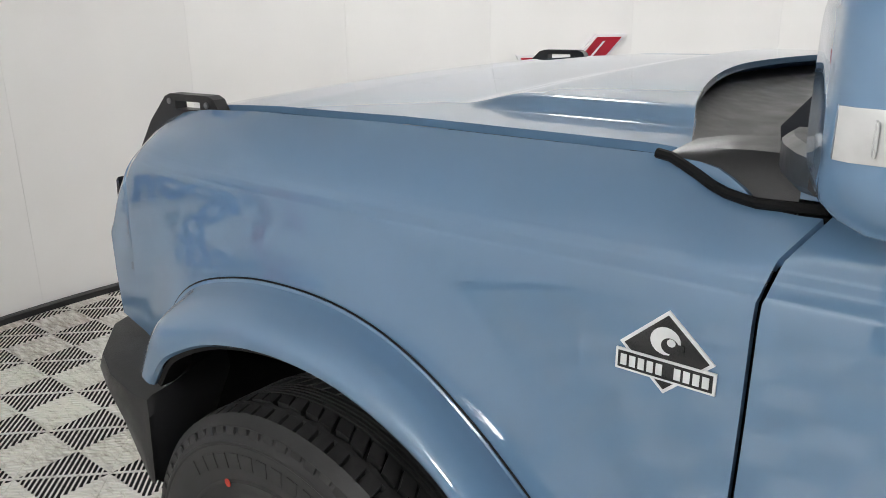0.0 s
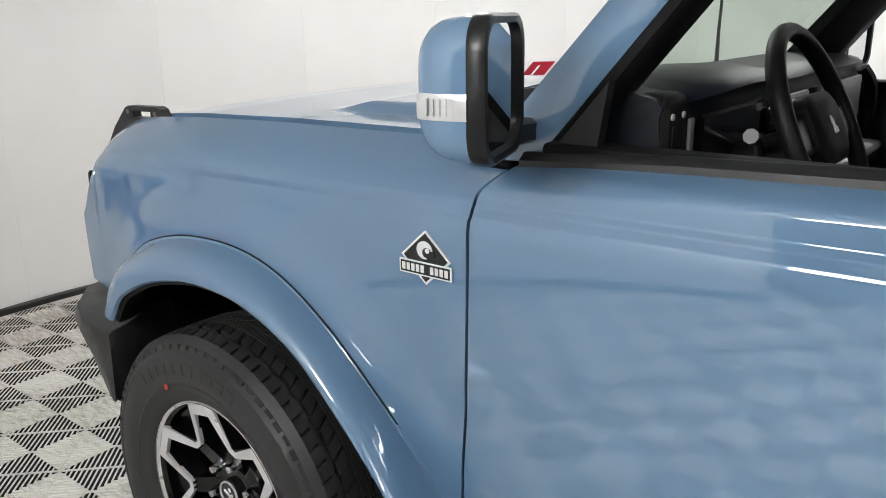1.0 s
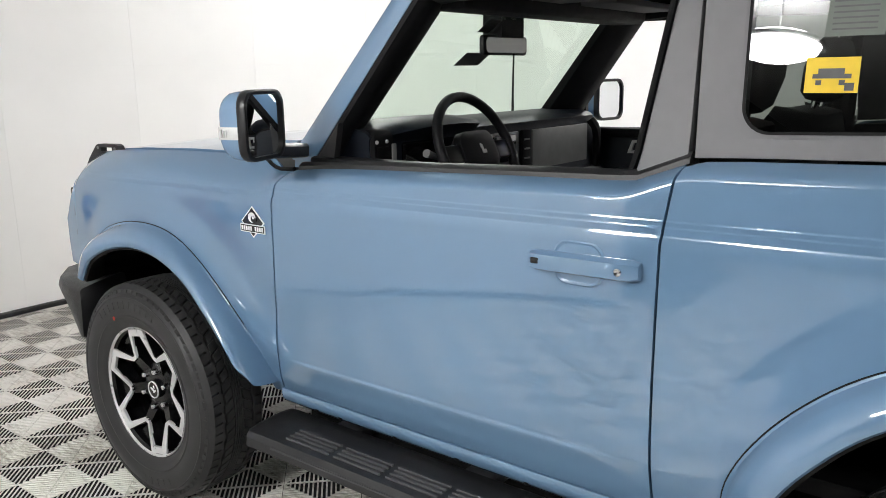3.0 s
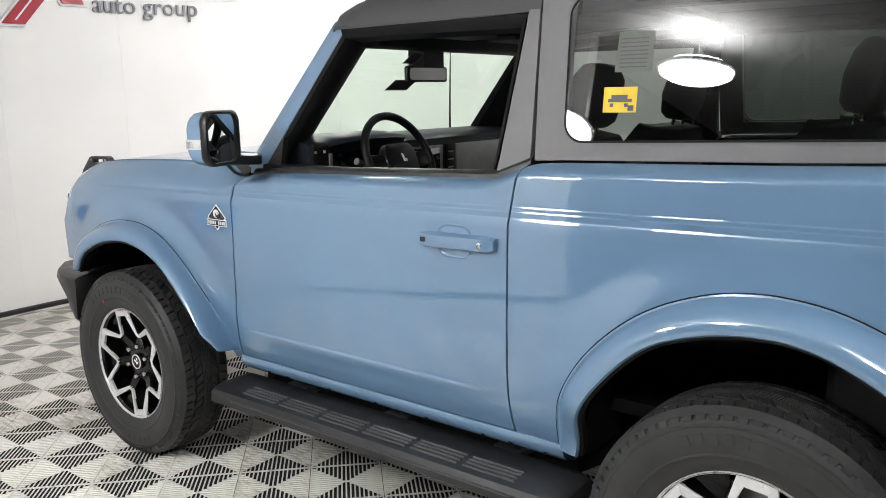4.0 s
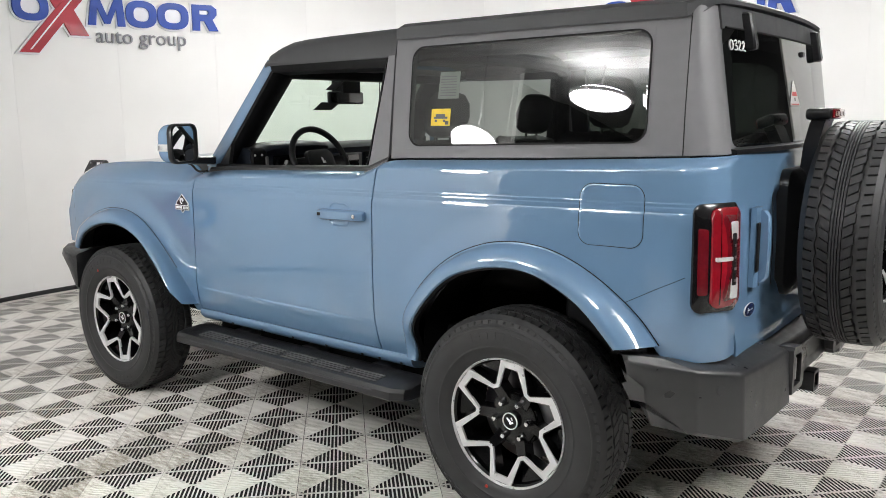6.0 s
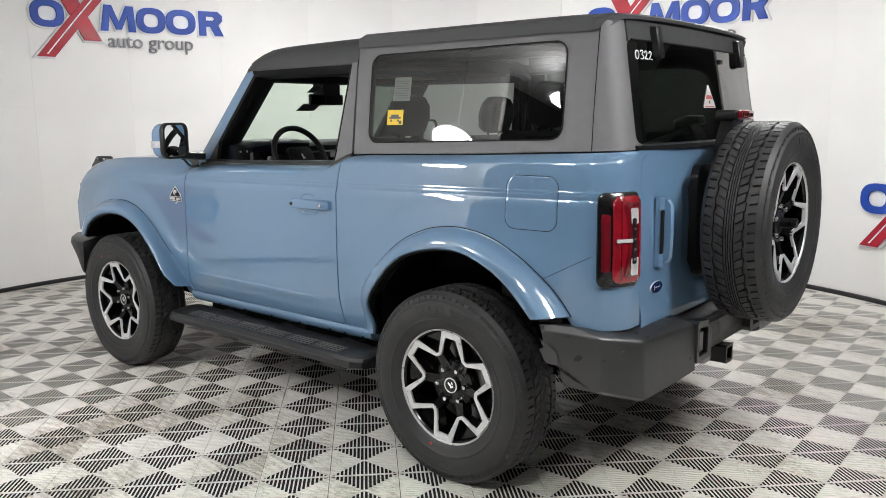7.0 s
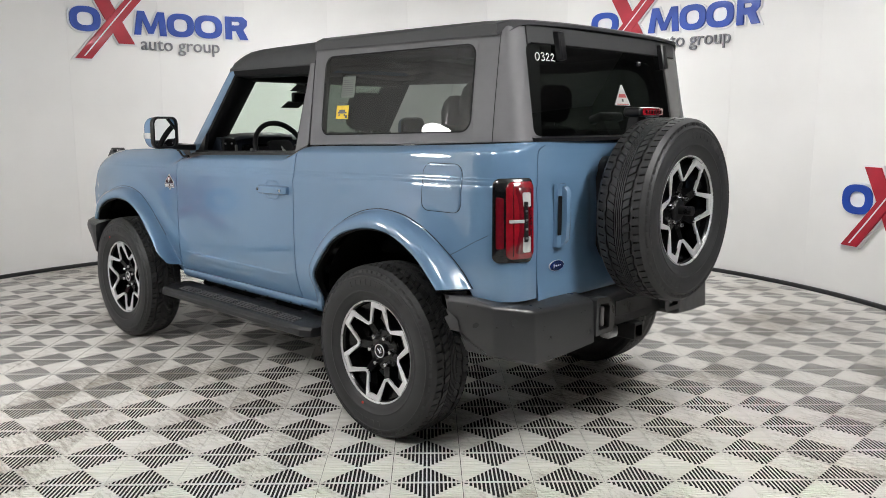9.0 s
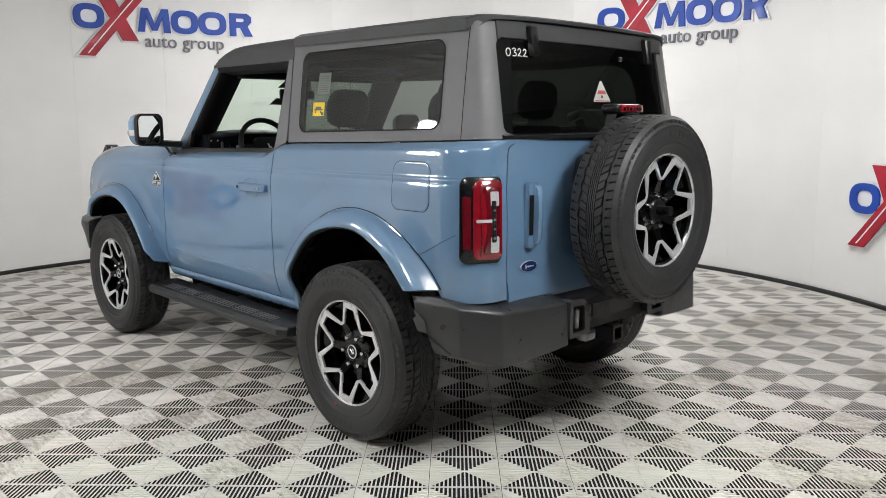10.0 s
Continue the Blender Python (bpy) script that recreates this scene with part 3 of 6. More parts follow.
def door_fn(u, v):
    z0 = row(v, 0.528, 1.25, 0.0, True)
    x = lerp(front_gap(z0) + GAP, rear_gap(z0) - GAP, u)
    z = row(v, 0.528, belt(x), x, True)
    x = lerp(front_gap(z) + GAP, rear_gap(z) - GAP, u)
    return Vector((x, -side(x, z), z))


def quarter_fn(u, v):
    s = lerp(rear_gap(1.0) + GAP, CORNER + 0.25 + 0.055, u)
    low = arch_low(s, [(0.5, 0.505), (0.725, 0.505)] + [(a, b - 0.02) for a, b in ARCH_R] + [(1.82, 0.715), (2.3, 0.715)])
    top = belt(min(s, 2.0))
    z = row(v, low, top, min(s, 1.9))
    s += (rear_gap(z) - rear_gap(1.0)) * (1 - smooth(u / 0.25))
    return around(s, z)


def body_panels(s):
    fender = part("fender", thicken(grid(mirrored(fender_fn, s), 72, 76), -0.012), PAINT, car)
    door = part("door", thicken(grid(mirrored(door_fn, s), 44, 84), -0.014), PAINT, car, "closed grey-blue door with its window lowered")
    quarter = part("quarter_panel", thicken(grid(mirrored(quarter_fn, s), 84, 84), -0.012), PAINT, car)
    return fender, door, quarter


LEFT = body_panels(-1)
RIGHT = body_panels(1)


def inner_fn(u, v):
    x = lerp(-0.74, 1.86, u)
    z = lerp(0.48, belt(x) - 0.012, v)
    return around(x, z, 0.05)


for s in (-1, 1):
    # black inner skin behind the panel joints; it stops above the wheels
    bm = grid(mirrored(lambda u, v: inner_fn(lerp(0.0, 0.58, u), v), s), 30, 12)
    part("inner_panel", thicken(bm, 0.004), SEAL, car, "black inner panel behind the door joints")
    bm = grid(mirrored(lambda u, v: around(lerp(0.70, 1.99, u), lerp(1.02, belt(lerp(0.70, 1.99, u)) - 0.012, v), 0.05), s), 24, 8)
    part("inner_panel", thicken(bm, 0.004), SEAL, car, "black inner panel behind the quarter panel")


# wheel arch flares
def flare(arch, opening, s, kind="flare"):
    """A shelf standing out from the body round a wheel: from the line arch on the panel to the line opening at its lip."""
    n = 52
    front = arch is ARCH_F
    hub = Vector((-1.275 if front else 1.275, 0, 0.40))
    a, o = spline([(x, 0, z) for x, z in arch], n), spline([(x, 0, z) for x, z in opening], n)
    rings = []
    for p, q in zip(a, o):
        yb = side(p.x, p.z)
        lip = 0.957 - 0.022 * max(0, (-1.52 - q.x) / 0.12)
        lip -= 0.035 * smooth((0.64 - q.z) / 0.07) if front else 0.100 * smooth((0.74 - q.z) / 0.20)
        e = (p - hub).normalized()
        d = q - p
        low = yb + 0.007
        if kind == "seam":
            rings.append(p + e * 0.0065 + Vector((0, yb + 0.0012, 0)))
            continue
        if kind == "liner":
            prof = [(1.0, lip - 0.016, -0.010), (1.0, lip - 0.018, -0.019), (0.9, lip - 0.05, -0.022), (0.5, yb, -0.026), (0.0, yb - 0.03, -0.028), (0.0, yb - 0.034, -0.014), (0.5, yb - 0.01, -0.013), (0.9, lip - 0.05, -0.0125)]
        else:
            prof = [(-0.02, yb - 0.030, 0.004), (-0.01, yb + 0.003, 0.0045), (0.04, low - 0.002, 0.003), (0.14, lerp(low, lip, 0.12), 0.005), (0.30, lerp(low, lip, 0.42), 0.010), (0.48, lerp(low, lip, 0.70), 0.012), (0.66, lerp(low, lip, 0.89), 0.009), (0.82, lerp(low, lip, 0.98), 0.004), (0.96, lip, 0.0), (1.0, lip - 0.002, -0.006), (1.0, lip - 0.009, -0.011), (0.96, lip - 0.02, -0.012), (0.5, lerp(low, lip, 0.4), -0.012), (0.1, yb - 0.01, -0.012), (0.0, yb - 0.03, -0.004)]
        rings.append([(lambda c: (c.x, s * y, c.z))(p + d * f + e * b) for f, y, b in prof])
    if kind == "seam":
        return tube([(c.x, s * c.y, c.z) for c in (rings[:-8] if front else rings)], 0.0015 if front else 0.0021, 6)
    return loft(rings[:-4] if front and kind == "liner" else rings)


for s in (-1, 1):
    for arch, opening in ((ARCH_F, OPEN_F), (ARCH_R, OPEN_R)):
        fl = part("wheel_flare", flare(arch, opening, s), PAINT, car, "", 40)
        part("flare_liner", flare(arch, opening, s, "liner"), SEAL, fl, "black inner edge of the flare", 40)
        part("flare_seam", flare(arch, opening, s, "seam"), SEAL, fl, "fine black joint above the flare", 40)


# wheel wells
def well(cx, arch, s):
    pts = spline([(x, 0, z) for x, z in arch], 28)
    rings = [[(p.x, s * y, p.z - 0.004) for y in (min(0.84, side(p.x, p.z) - 0.02), min(0.80, side(p.x, p.z) - 0.03), 0.70, 0.50)] for p in pts]
    bm = loft(rings, None, False, False)
    back = [bm.verts.new((p.x, s * 0.50, p.z)) for p in pts]
    bm.faces.new(back)
    return bm


for s in (-1, 1):
    part("wheel_well", well(-1.275, [(-1.70, 0.50), (-1.69, 0.77)] + [(x, z + 0.012) for x, z in OPEN_F[1:]] + [(-0.745, 0.50)], s), UNDER, car, "black wheel well liner")
    part("wheel_well", well(1.275, [(0.80, 0.50)] + [(x, z + 0.012) for x, z in OPEN_R[:-1]] + [(1.755, 0.76), (1.77, 0.48)], s), UNDER, car, "black wheel well liner")


# bonnet
def bonnet_z(x, y):
    e = 0.698
    t = min(abs(y) / e, 1.0)
    z = belt(max(x, -1.945)) + 0.001 + 0.017 * (1 - t ** 2.2)
    z += 0.022 * smooth((x + 1.20) / 0.13) * smooth((0.590 - abs(y)) / 0.030)
    z -= 0.03 * smooth((-1.84 - x) / 0.12) ** 2
    return z


def bonnet_fn(u, v):
    y = lerp(-0.697, 0.697, v)
    x0 = -1.945 + 0.02 * (abs(y) / 0.7) ** 2
    x1 = -0.750 - 0.185 * (1 - (abs(y) / 0.7) ** 1.6)
    x = lerp(x0, x1, u)
    narrow = 0.066 * min(max((-1.25 - x) / 0.70, 0), 1.2) ** 2
    y *= (0.7 - narrow + 0.01 - 0.012) / 0.7
    return Vector((x, y, bonnet_z(x, y)))


part("bonnet", thicken(grid(bonnet_fn, 54, 130), -0.012), PAINT, car, "grey-blue bonnet with a raised middle")

# tailgate
def gate_x(y, z):
    return 1.975 - 0.02 * smooth((z - 1.0) / 0.4) - 0.02 * (y / 0.6) ** 2 * 0.3 + 0.008 * smooth((0.80 - z) / 0.08)


def gate_fn(u, v):
    z = lerp(0.690, 1.352, v)
    e = side(CORNER, max(z, 0.72)) - 0.2135
    y = lerp(-e, e, u)
    x = gate_x(y, z)
    x -= 0.012 * smooth((0.30 - abs(y - 0.02)) / 0.03) * smooth((z - 0.86) / 0.03) * smooth((1.22 - z) / 0.03)
    return Vector((x, y, z))


tailgate = part("tailgate", thicken(grid(gate_fn, 60, 40), -0.014), PAINT, car, "side-hinged grey-blue tailgate with a recess for the spare wheel")
part("inner_panel", box((1.915, -0.66, 0.66), (1.925, 0.66, 1.34)), SEAL, car, "black inner panel behind the tailgate joints")


# screen pillars, cowl and windscreen
def screen_frame(z):
    """x and half width of the windscreen surround at height z."""
    t = (z - 1.245) / (1.735 - 1.245)
    return lerp(-0.640, -0.215, t), lerp(0.748, 0.690, t)


for s in (-1, 1):
    rings = []
    for k in range(13):
        z = lerp(1.225, 1.742, k / 12)
        x, w = screen_frame(z)
        wide = lerp(0.105, 0.075, k / 12)
        flat = [(x + 0.005, w - 0.080), (x - 0.016, w - 0.050), (x - 0.012, w - 0.018), (x + 0.012, w - 0.002), (x + wide * 0.6, w + 0.002), (x + wide, w - 0.004), (x + wide, w - 0.03), (x + 0.04, w - 0.07)]
        rings.append([(a, s * b, z) for a, b in flat])
    part("screen_pillar", loft(rings), PAINT, car, "", 40)
    rings = []
    for k in range(13):
        z = lerp(1.262, 1.705, k / 12)
        x, w = screen_frame(z)
        wide = lerp(0.105, 0.075, k / 12)
        inner = 0.190
        flat = [(x + wide + 0.001, w - 0.006), (x + wide + 0.018, w - 0.010), (x + wide + 0.036, w - 0.035), (x + wide + 0.030, w - 0.10), (x + wide * 0.55, w - inner), (x + 0.012, w - inner), (x + 0.012, w - 0.055)]
        rings.append([(a, s * b, z) for a, b in flat])
    part("pillar_trim", loft(rings), TRIM, car, "black inner trim of the screen pillar", 40)

x0, w0 = screen_frame(1.255)
x1, w1 = screen_frame(1.735)
header = [[(x1 - 0.012, y, 1.732), (x1 + 0.005, y, 1.757), (x1 + 0.05, y, 1.770), (x1 + 0.11, y, 1.755), (x1 + 0.11, y, 1.705), (x1 + 0.03, y, 1.708)] for y in (-0.655, -0.4, 0, 0.4, 0.655)]
part("screen_header", loft(header), PAINT, car, "", 40)
glass = grid(lambda u, v: (lambda xx, ww: Vector((xx - 0.004 + 0.012 - 0.03 * (1 - (2 * u - 1) ** 2), lerp(-ww + 0.055, ww - 0.055, u), lerp(1.235, 1.735, v))))(*screen_frame(lerp(1.235, 1.735, v))), 20, 8)
windscreen = part("windscreen", glass, CLEARGLASS, car, "clear greenish windscreen")
windscreen.visible_shadow = False
cowl = grid(lambda u, v: Vector((lerp(-0.98 + 0.19 * abs(2 * v - 1) ** 1.6, -0.60, u), lerp(-0.70, 0.70, v), 1.245 + 0.02 * (1 - (2 * v - 1) ** 2) - 0.03 * math.sin(math.pi * u) + 0.01 * u)), 10, 30)
part("cowl", thicken(cowl, -0.01), PLASTIC, car, "black plastic cowl below the windscreen")

for s in (-1, 1):
    rings = []
    for x, z0, z1, y in ((-0.765, 1.235, 1.252, 0.735), (-0.72, 1.222, 1.262, 0.742), (-0.67, 1.205, 1.266, 0.747), (-0.61, 1.208, 1.266, 0.745)):
        rings.append([(x, s * (y - 0.09), z0), (x, s * (y + 0.012), z0), (x, s * (y + 0.004), lerp(z0, z1, 0.6)), (x, s * (y - 0.015), z1), (x, s * (y - 0.09), z1 + 0.004)])
    part("cowl_side", loft(rings), PLASTIC, car, "black corner of the cowl below the pillar", 40)
    edge = []
    for k in range(12):
        x = lerp(-0.770, -0.575, k / 11)
        z = belt(x)
        edge.append((x, s * (side(x, z - 0.002) + 0.002), z + 0.003))
    part("cowl_seal", tube(edge, 0.006, 8), SEAL, car, "black seal along the cowl corner", 40)

# ---- roof: front panel, rear hard top ----
def roof_edge(x):
    """Height of the roof's side edge."""
    return tab(x, (-0.26, 1.748), (-0.20, 1.768), (-0.13, 1.793), (-0.05, 1.812), (0.05, 1.820), (0.2, 1.824), (0.6, 1.829), (1.2, 1.827), (1.6, 1.825), (1.85, 1.822), (1.95, 1.815))


def roof_z(x, y):
    t = abs(y) / 0.66
    return roof_edge(x) + 0.032 * (1 - t ** 3.0)


def roof_ring(x, drop, w=0.690, rail=1.722):
    """A slice across the roof: side face, rounded shoulder, crown; then back below."""
    pts = []
    n = 24
    e = roof_edge(x)
    outer = [(-(w + 0.012), rail), (-(w + 0.014), rail + 0.012), (-(w - 0.004), e - 0.030), (-(w - 0.016), e - 0.010), (-(w - 0.036), e + 0.003)]
    pts += outer
    for k in range(1, n):
        y = lerp(-(w - 0.036), w - 0.036, k / n)
        pts.append((y, roof_z(x, y) + 0.003))
    pts += [(-y, z) for y, z in reversed(outer)]
    low = [(w - 0.03, rail), (w - 0.05, e - 0.06), (w - 0.15, e - 0.035), (0, e - 0.022), (-(w - 0.15), e - 0.035), (-(w - 0.05), e - 0.06), (-(w - 0.03), rail)]
    pts += low
    return [(x, y, z - drop) for y, z in pts]


def front_roof():
    rings = []
    for x in (-0.204, -0.196, -0.185, -0.165, -0.13, -0.09, -0.05, 0.0, 0.05, 0.1, 0.2, 0.3, 0.4, 0.5, 0.58, 0.602):
        drop = 0.006 if x in (-0.204, 0.602) else 0.0
        rings.append(roof_ring(x, drop, 0.690 - 0.004 * (x < -0.2), tab(x, (-0.3, 1.730), (-0.2, 1.714), (0.6, 1.716))))
    return loft(rings)


part("front_roof_panel", front_roof(), ROOFDARK, car, "removable dark grey front roof panel", 30)


def top_side_y(z):
    """Half width of the hard top's side at height z."""
    return tab(z, (1.30, 0.762), (1.33, 0.757), (1.72, 0.704), (1.80, 0.690))


def hardtop_side(s):
    """The hard top's side wall with its window opening, wrapped round the rear corner."""
    x_front = lambda z: tab(z, (1.30, 0.618), (1.5, 0.611), (1.8, 0.606))
    win = (0.700, 1.705, 1.372, 1.742)
    sx = [0, 0.5, 1] + []
    cols = [0.0, 0.03, 0.06, 0.083] + list(np.linspace(0.095, 1.078, 24)) + [1.090, 1.12, 1.155, 1.19, 1.205] + list(np.linspace(1.225, 1.44, 9)) + [1.47, 1.51]
    rows = [0.0, 0.022, 0.040] + list(np.linspace(0.048, 0.424, 11)) + [0.432, 0.445, 0.470, 0.478, 0.492]

    def place(c, r):
        z = 1.318 + r
        bz = belt(min(0.615 + c, 1.9)) + 0.006
        z = lerp(bz, 1.800, r / 0.478)
        x = x_front(z) + c
        w = top_side_y(z)
        if c > 1.205:
            a = min((c - 1.205) / 0.235, 1) * math.pi / 2
            lean = 0.065 * (z - 1.33) / 0.47
            p = Vector((x_front(z) + 1.205 + (0.113 - lean) * math.sin(a), -(w - 0.115 * (1 - math.cos(a))), z))
            if c > 1.44:
                p.y += c - 1.44
            return p
        return Vector((x, -w, z))

    bm = bmesh.new()
    v = {}
    for i, c in enumerate(cols):
        for j, r in enumerate(rows):
            p = place(c, r)
            v[i, j] = bm.verts.new((p.x, s * -p.y, p.z))

    def in_window(i, j):
        c, r = (cols[i] + cols[i + 1]) / 2, (rows[j] + rows[j + 1]) / 2
        return 0.089 < c < 1.084 and 0.044 < r < 0.428

    for i in range(len(cols) - 1):
        for j in range(len(rows) - 1):
            if not in_window(i, j):
                bm.faces.new((v[i, j], v[i + 1, j], v[i + 1, j + 1], v[i, j + 1]))
    return thicken(bm, -0.02), place


for s in (-1, 1):
    bm, place = hardtop_side(s)
    part("hardtop_side", bm, TOPGREY, car, "grey moulded side of the hard top", 30)
    # quarter window: dark pane, flush, with rounded corners, in a black rim
    n = 8
    outline = rounded(0.984, 0.370, 0.050, 7, 0.5865, 0.236)
    ctr = place(0.5865, 0.245)
    pane = bmesh.new()
    ring = []
    for c, r in outline:
        p = place(c, r)
        ring.append((p.x, s * (-p.y + 0.0035), p.z))
    pane.faces.new([pane.verts.new(q) for q in ring])
    qw = part("quarter_window", pane, TINTGLASS, car, "dark tinted quarter window", 0)
    qw.visible_shadow = False
    outer = rounded(0.996, 0.382, 0.055, 7, 0.5865, 0.236)
    rim = bmesh.new()
    va, vb, vc = [], [], []
    for (c, r), (c2, r2) in zip(outline, outer):
        p, q = place(c, r), place(c2, r2)
        va.append(rim.verts.new((p.x, s * (-p.y + 0.0042), p.z)))
        vb.append(rim.verts.new((q.x, s * (-q.y + 0.0042), q.z)))
        vc.append(rim.verts.new((q.x, s * (-q.y - 0.012), q.z)))
    for k in range(len(va)):
        m = (k + 1) % len(va)
        rim.faces.new((va[k], va[m], vb[m], vb[k]))
        rim.faces.new((vb[k], vb[m], vc[m], vc[k]))
    part("window_seal", rim, SEAL, qw, "", 0)
    # moulded corners between the square opening and the rounded seal
    fill = bmesh.new()
    square = rounded(1.012, 0.398, 0.002, 7, 0.5865, 0.236)
    va, vb = [], []
    for (c, r), (c2, r2) in zip(outer, square):
        p, q = place(c, r), place(c2, r2)
        va.append(fill.verts.new((p.x, s * (-p.y + 0.0016), p.z)))
        vb.append(fill.verts.new((q.x, s * (-q.y + 0.0012), q.z)))
    for k in range(len(va)):
        m = (k + 1) % len(va)
        fill.faces.new((va[k], va[m], vb[m], vb[k]))
    part("window_surround", thicken(fill, -0.006), TOPGREY, car, "grey moulded edge round the quarter window", 0)
    # black joint line of the corner piece
    joint = bmesh.new()
    pts = [place(1.205, r) for r in np.linspace(0.0, 0.478, 14)]
    tube([(p.x, s * (-p.y - 0.0008), p.z) for p in pts], 0.0022, 6, joint)
    part("joint_seal", joint, SEAL, car, "thin black joint of the rear corner piece")


def back_x(z):
    return 1.93 - 0.068 * (z - 1.33) / 0.47


def glass_x(y, z):
    """The bowed rear glass."""
    return back_x(z) + 0.031 * max(0.0, 1 - (y / 0.62) ** 2)


def rear_end(y):
    """Where the rear roof ends."""
    d = max(0.0, abs(y) - 0.585) / 0.130
    return glass_x(y, 1.80) + 0.010 - 0.115 * (1 - math.sqrt(max(0.0, 1 - d * d)))


def rear_roof():
    """A thin dark skin, its middle raised as far as the step before the rear lip."""
    rings = []
    for u in (0.0, 0.012, 0.04, 0.15, 0.3, 0.45, 0.6, 0.75, 0.86, 0.885, 0.905, 0.925, 0.945, 0.97, 0.992, 1.0):
        ring = []
        for side_z, row_y in ((0, [lerp(-0.706, 0.706, k / 40) for k in range(41)]), (1, [lerp(0.706, -0.706, k / 40) for k in range(41)])):
            for y in row_y:
                x = lerp(0.612, rear_end(y), u)
                t = abs(y) / 0.706
                crown = lerp(0.034, 0.016, smooth((x - 1.70) / 0.09))
                z = roof_edge(x) + 0.010 + crown * (1 - t ** 3.2) - 0.012 * max(0, (t - 0.95) / 0.05) ** 2
                z -= {0.0: 0.008, 1.0: 0.006}.get(u, 0.0)
                if side_z:
                    z = z - lerp(0.020, 0.046, smooth((t - 0.88) / 0.08)) + (0.008 if u in (0.0, 1.0) else 0.0)
                ring.append((x, y, z))
        rings.append(ring)
    return loft(rings)


part("rear_roof", rear_roof(), ROOFDARK, car, "dark grey rear roof of the hard top", 30)

# back of the hard top, above and beside the rear glass
band = loft([[(glass_x(y, 1.740) + 0.001, y, 1.740), (glass_x(y, 1.818) + 0.001, y, 1.818), (glass_x(y, 1.818) - 0.02, y, 1.818), (glass_x(y, 1.740) - 0.02, y, 1.740)] for y in np.linspace(-0.60, 0.60, 25)])
part("hardtop_back", band, ROOFDARK, car, "dark grey strip above the rear glass", 40)


def glass_pane(u, v):
    """A rounded pane as a grid: rows shortened at the corners."""
    z = lerp(1.373, 1.748, v)
    d = max(0.0, 0.035 - min(z - 1.373, 1.748 - z)) / 0.035
    w = 0.6175 - 0.035 * (1 - math.sqrt(max(0.0, 1 - d * d)))
    y = lerp(-w, w, u)
    return Vector((glass_x(y, z) + 0.004, y, z))


gl = grid(lambda u, v: glass_pane(u, float(np.interp(v, [0, 0.25, 0.75, 1.0], [0, 0.1, 0.9, 1.0]))), 24, 24)
rear_glass = part("rear_glass", gl, REARTINT, car, "dark tinted rear glass with stickers", 60)
rear_glass.visible_shadow = False
edge = tube([(lambda p: (p.x + 0.0005, p.y, p.z))(glass_pane(k / 24, 1.0)) for k in range(25)], 0.0035, 6)
part("glass_edge", edge, SEAL, rear_glass, "black upper edge of the rear glass")
sill = loft([[(glass_x(y, 1.36) - 0.02, y, 1.345), (glass_x(y, 1.36) + 0.022, y, 1.352), (glass_x(y, 1.36) + 0.019, y, 1.366), (glass_x(y, 1.36) - 0.02, y, 1.373)] for y in np.linspace(-0.63, 0.63, 13)])
part("glass_sill", sill, SATIN, rear_glass, "black sill strip of the rear glass")

# belt strips at the open door windows, door window frames
for s in (-1, 1):
    pts = [(-0.56, 0.0), (-0.3, 0), (0.0, 0), (0.25, 0), (0.45, 0.0), (0.50, 0), (0.56, 0), (0.612, 0)]
    rings = []
    for x, _ in pts:
        z = belt(x) + 0.001
        w = side(x, belt(x) - 0.001)
        rings.append([(x, s * (w + 0.003), z - 0.004), (x, s * (w + 0.001), z + 0.008), (x, s * (w - 0.012), z + 0.019), (x, s * (w - 0.018), z + 0.020), (x, s * (w - 0.046), z + 0.002), (x, s * (w - 0.05), z - 0.01)])
    part("belt_strip", loft(rings), PLASTIC, LEFT[1] if s < 0 else RIGHT[1], "black strip along the window sill", 40)
    # grey pillar between door window and hard top
    rings = []
    for k in range(11):
        z = lerp(1.272, 1.722, k / 10)
        w = tab(z, (1.27, 0.768), (1.72, 0.706))
        xb = tab(z, (1.27, 0.598), (1.33, 0.604), (1.8, 0.600))
        xf = tab(z, (1.27, 0.488), (1.30, 0.497), (1.70, 0.560), (1.73, 0.563))
        rings.append([(xf, s * (w - 0.006), z), (xf + 0.006, s * w, z), (xb, s * (w - 0.001), z), (xb, s * (w - 0.05), z), (xf + 0.01, s * (w - 0.06), z), (xf, s * (w - 0.05), z)])
    part("middle_pillar", loft(rings), TOPGREY, car, "grey pillar behind the door window", 40)
    rings = []
    for k in range(11):
        z = lerp(1.28, 1.715, k / 10)
        w = tab(z, (1.27, 0.766), (1.72, 0.704))
        xf = tab(z, (1.27, 0.480), (1.30, 0.492), (1.70, 0.556), (1.73, 0.559))
        rings.append([(xf - 0.018, s * (w - 0.016), z), (xf - 0.001, s * (w - 0.004), z), (xf - 0.001, s * (w - 0.05), z), (xf - 0.03, s * (w - 0.06), z)])
    part("window_seal", loft(rings), SEAL, car, "black seal of the middle pillar", 40)
    # seal under the roof rail
    rings = []
    for k in range(9):
        x = lerp(-0.165, 0.60, k / 8)
        z = lerp(1.722, 1.712, k / 8)
        rings.append([(x, s * 0.701, z), (x, s * 0.699, z - 0.016), (x, s * 0.690, z - 0.036), (x, s * 0.620, z - 0.046), (x, s * 0.620, z + 0.01)])
    part("roof_seal", loft(rings), SEAL, car, "black seal under the roof rail", 40)

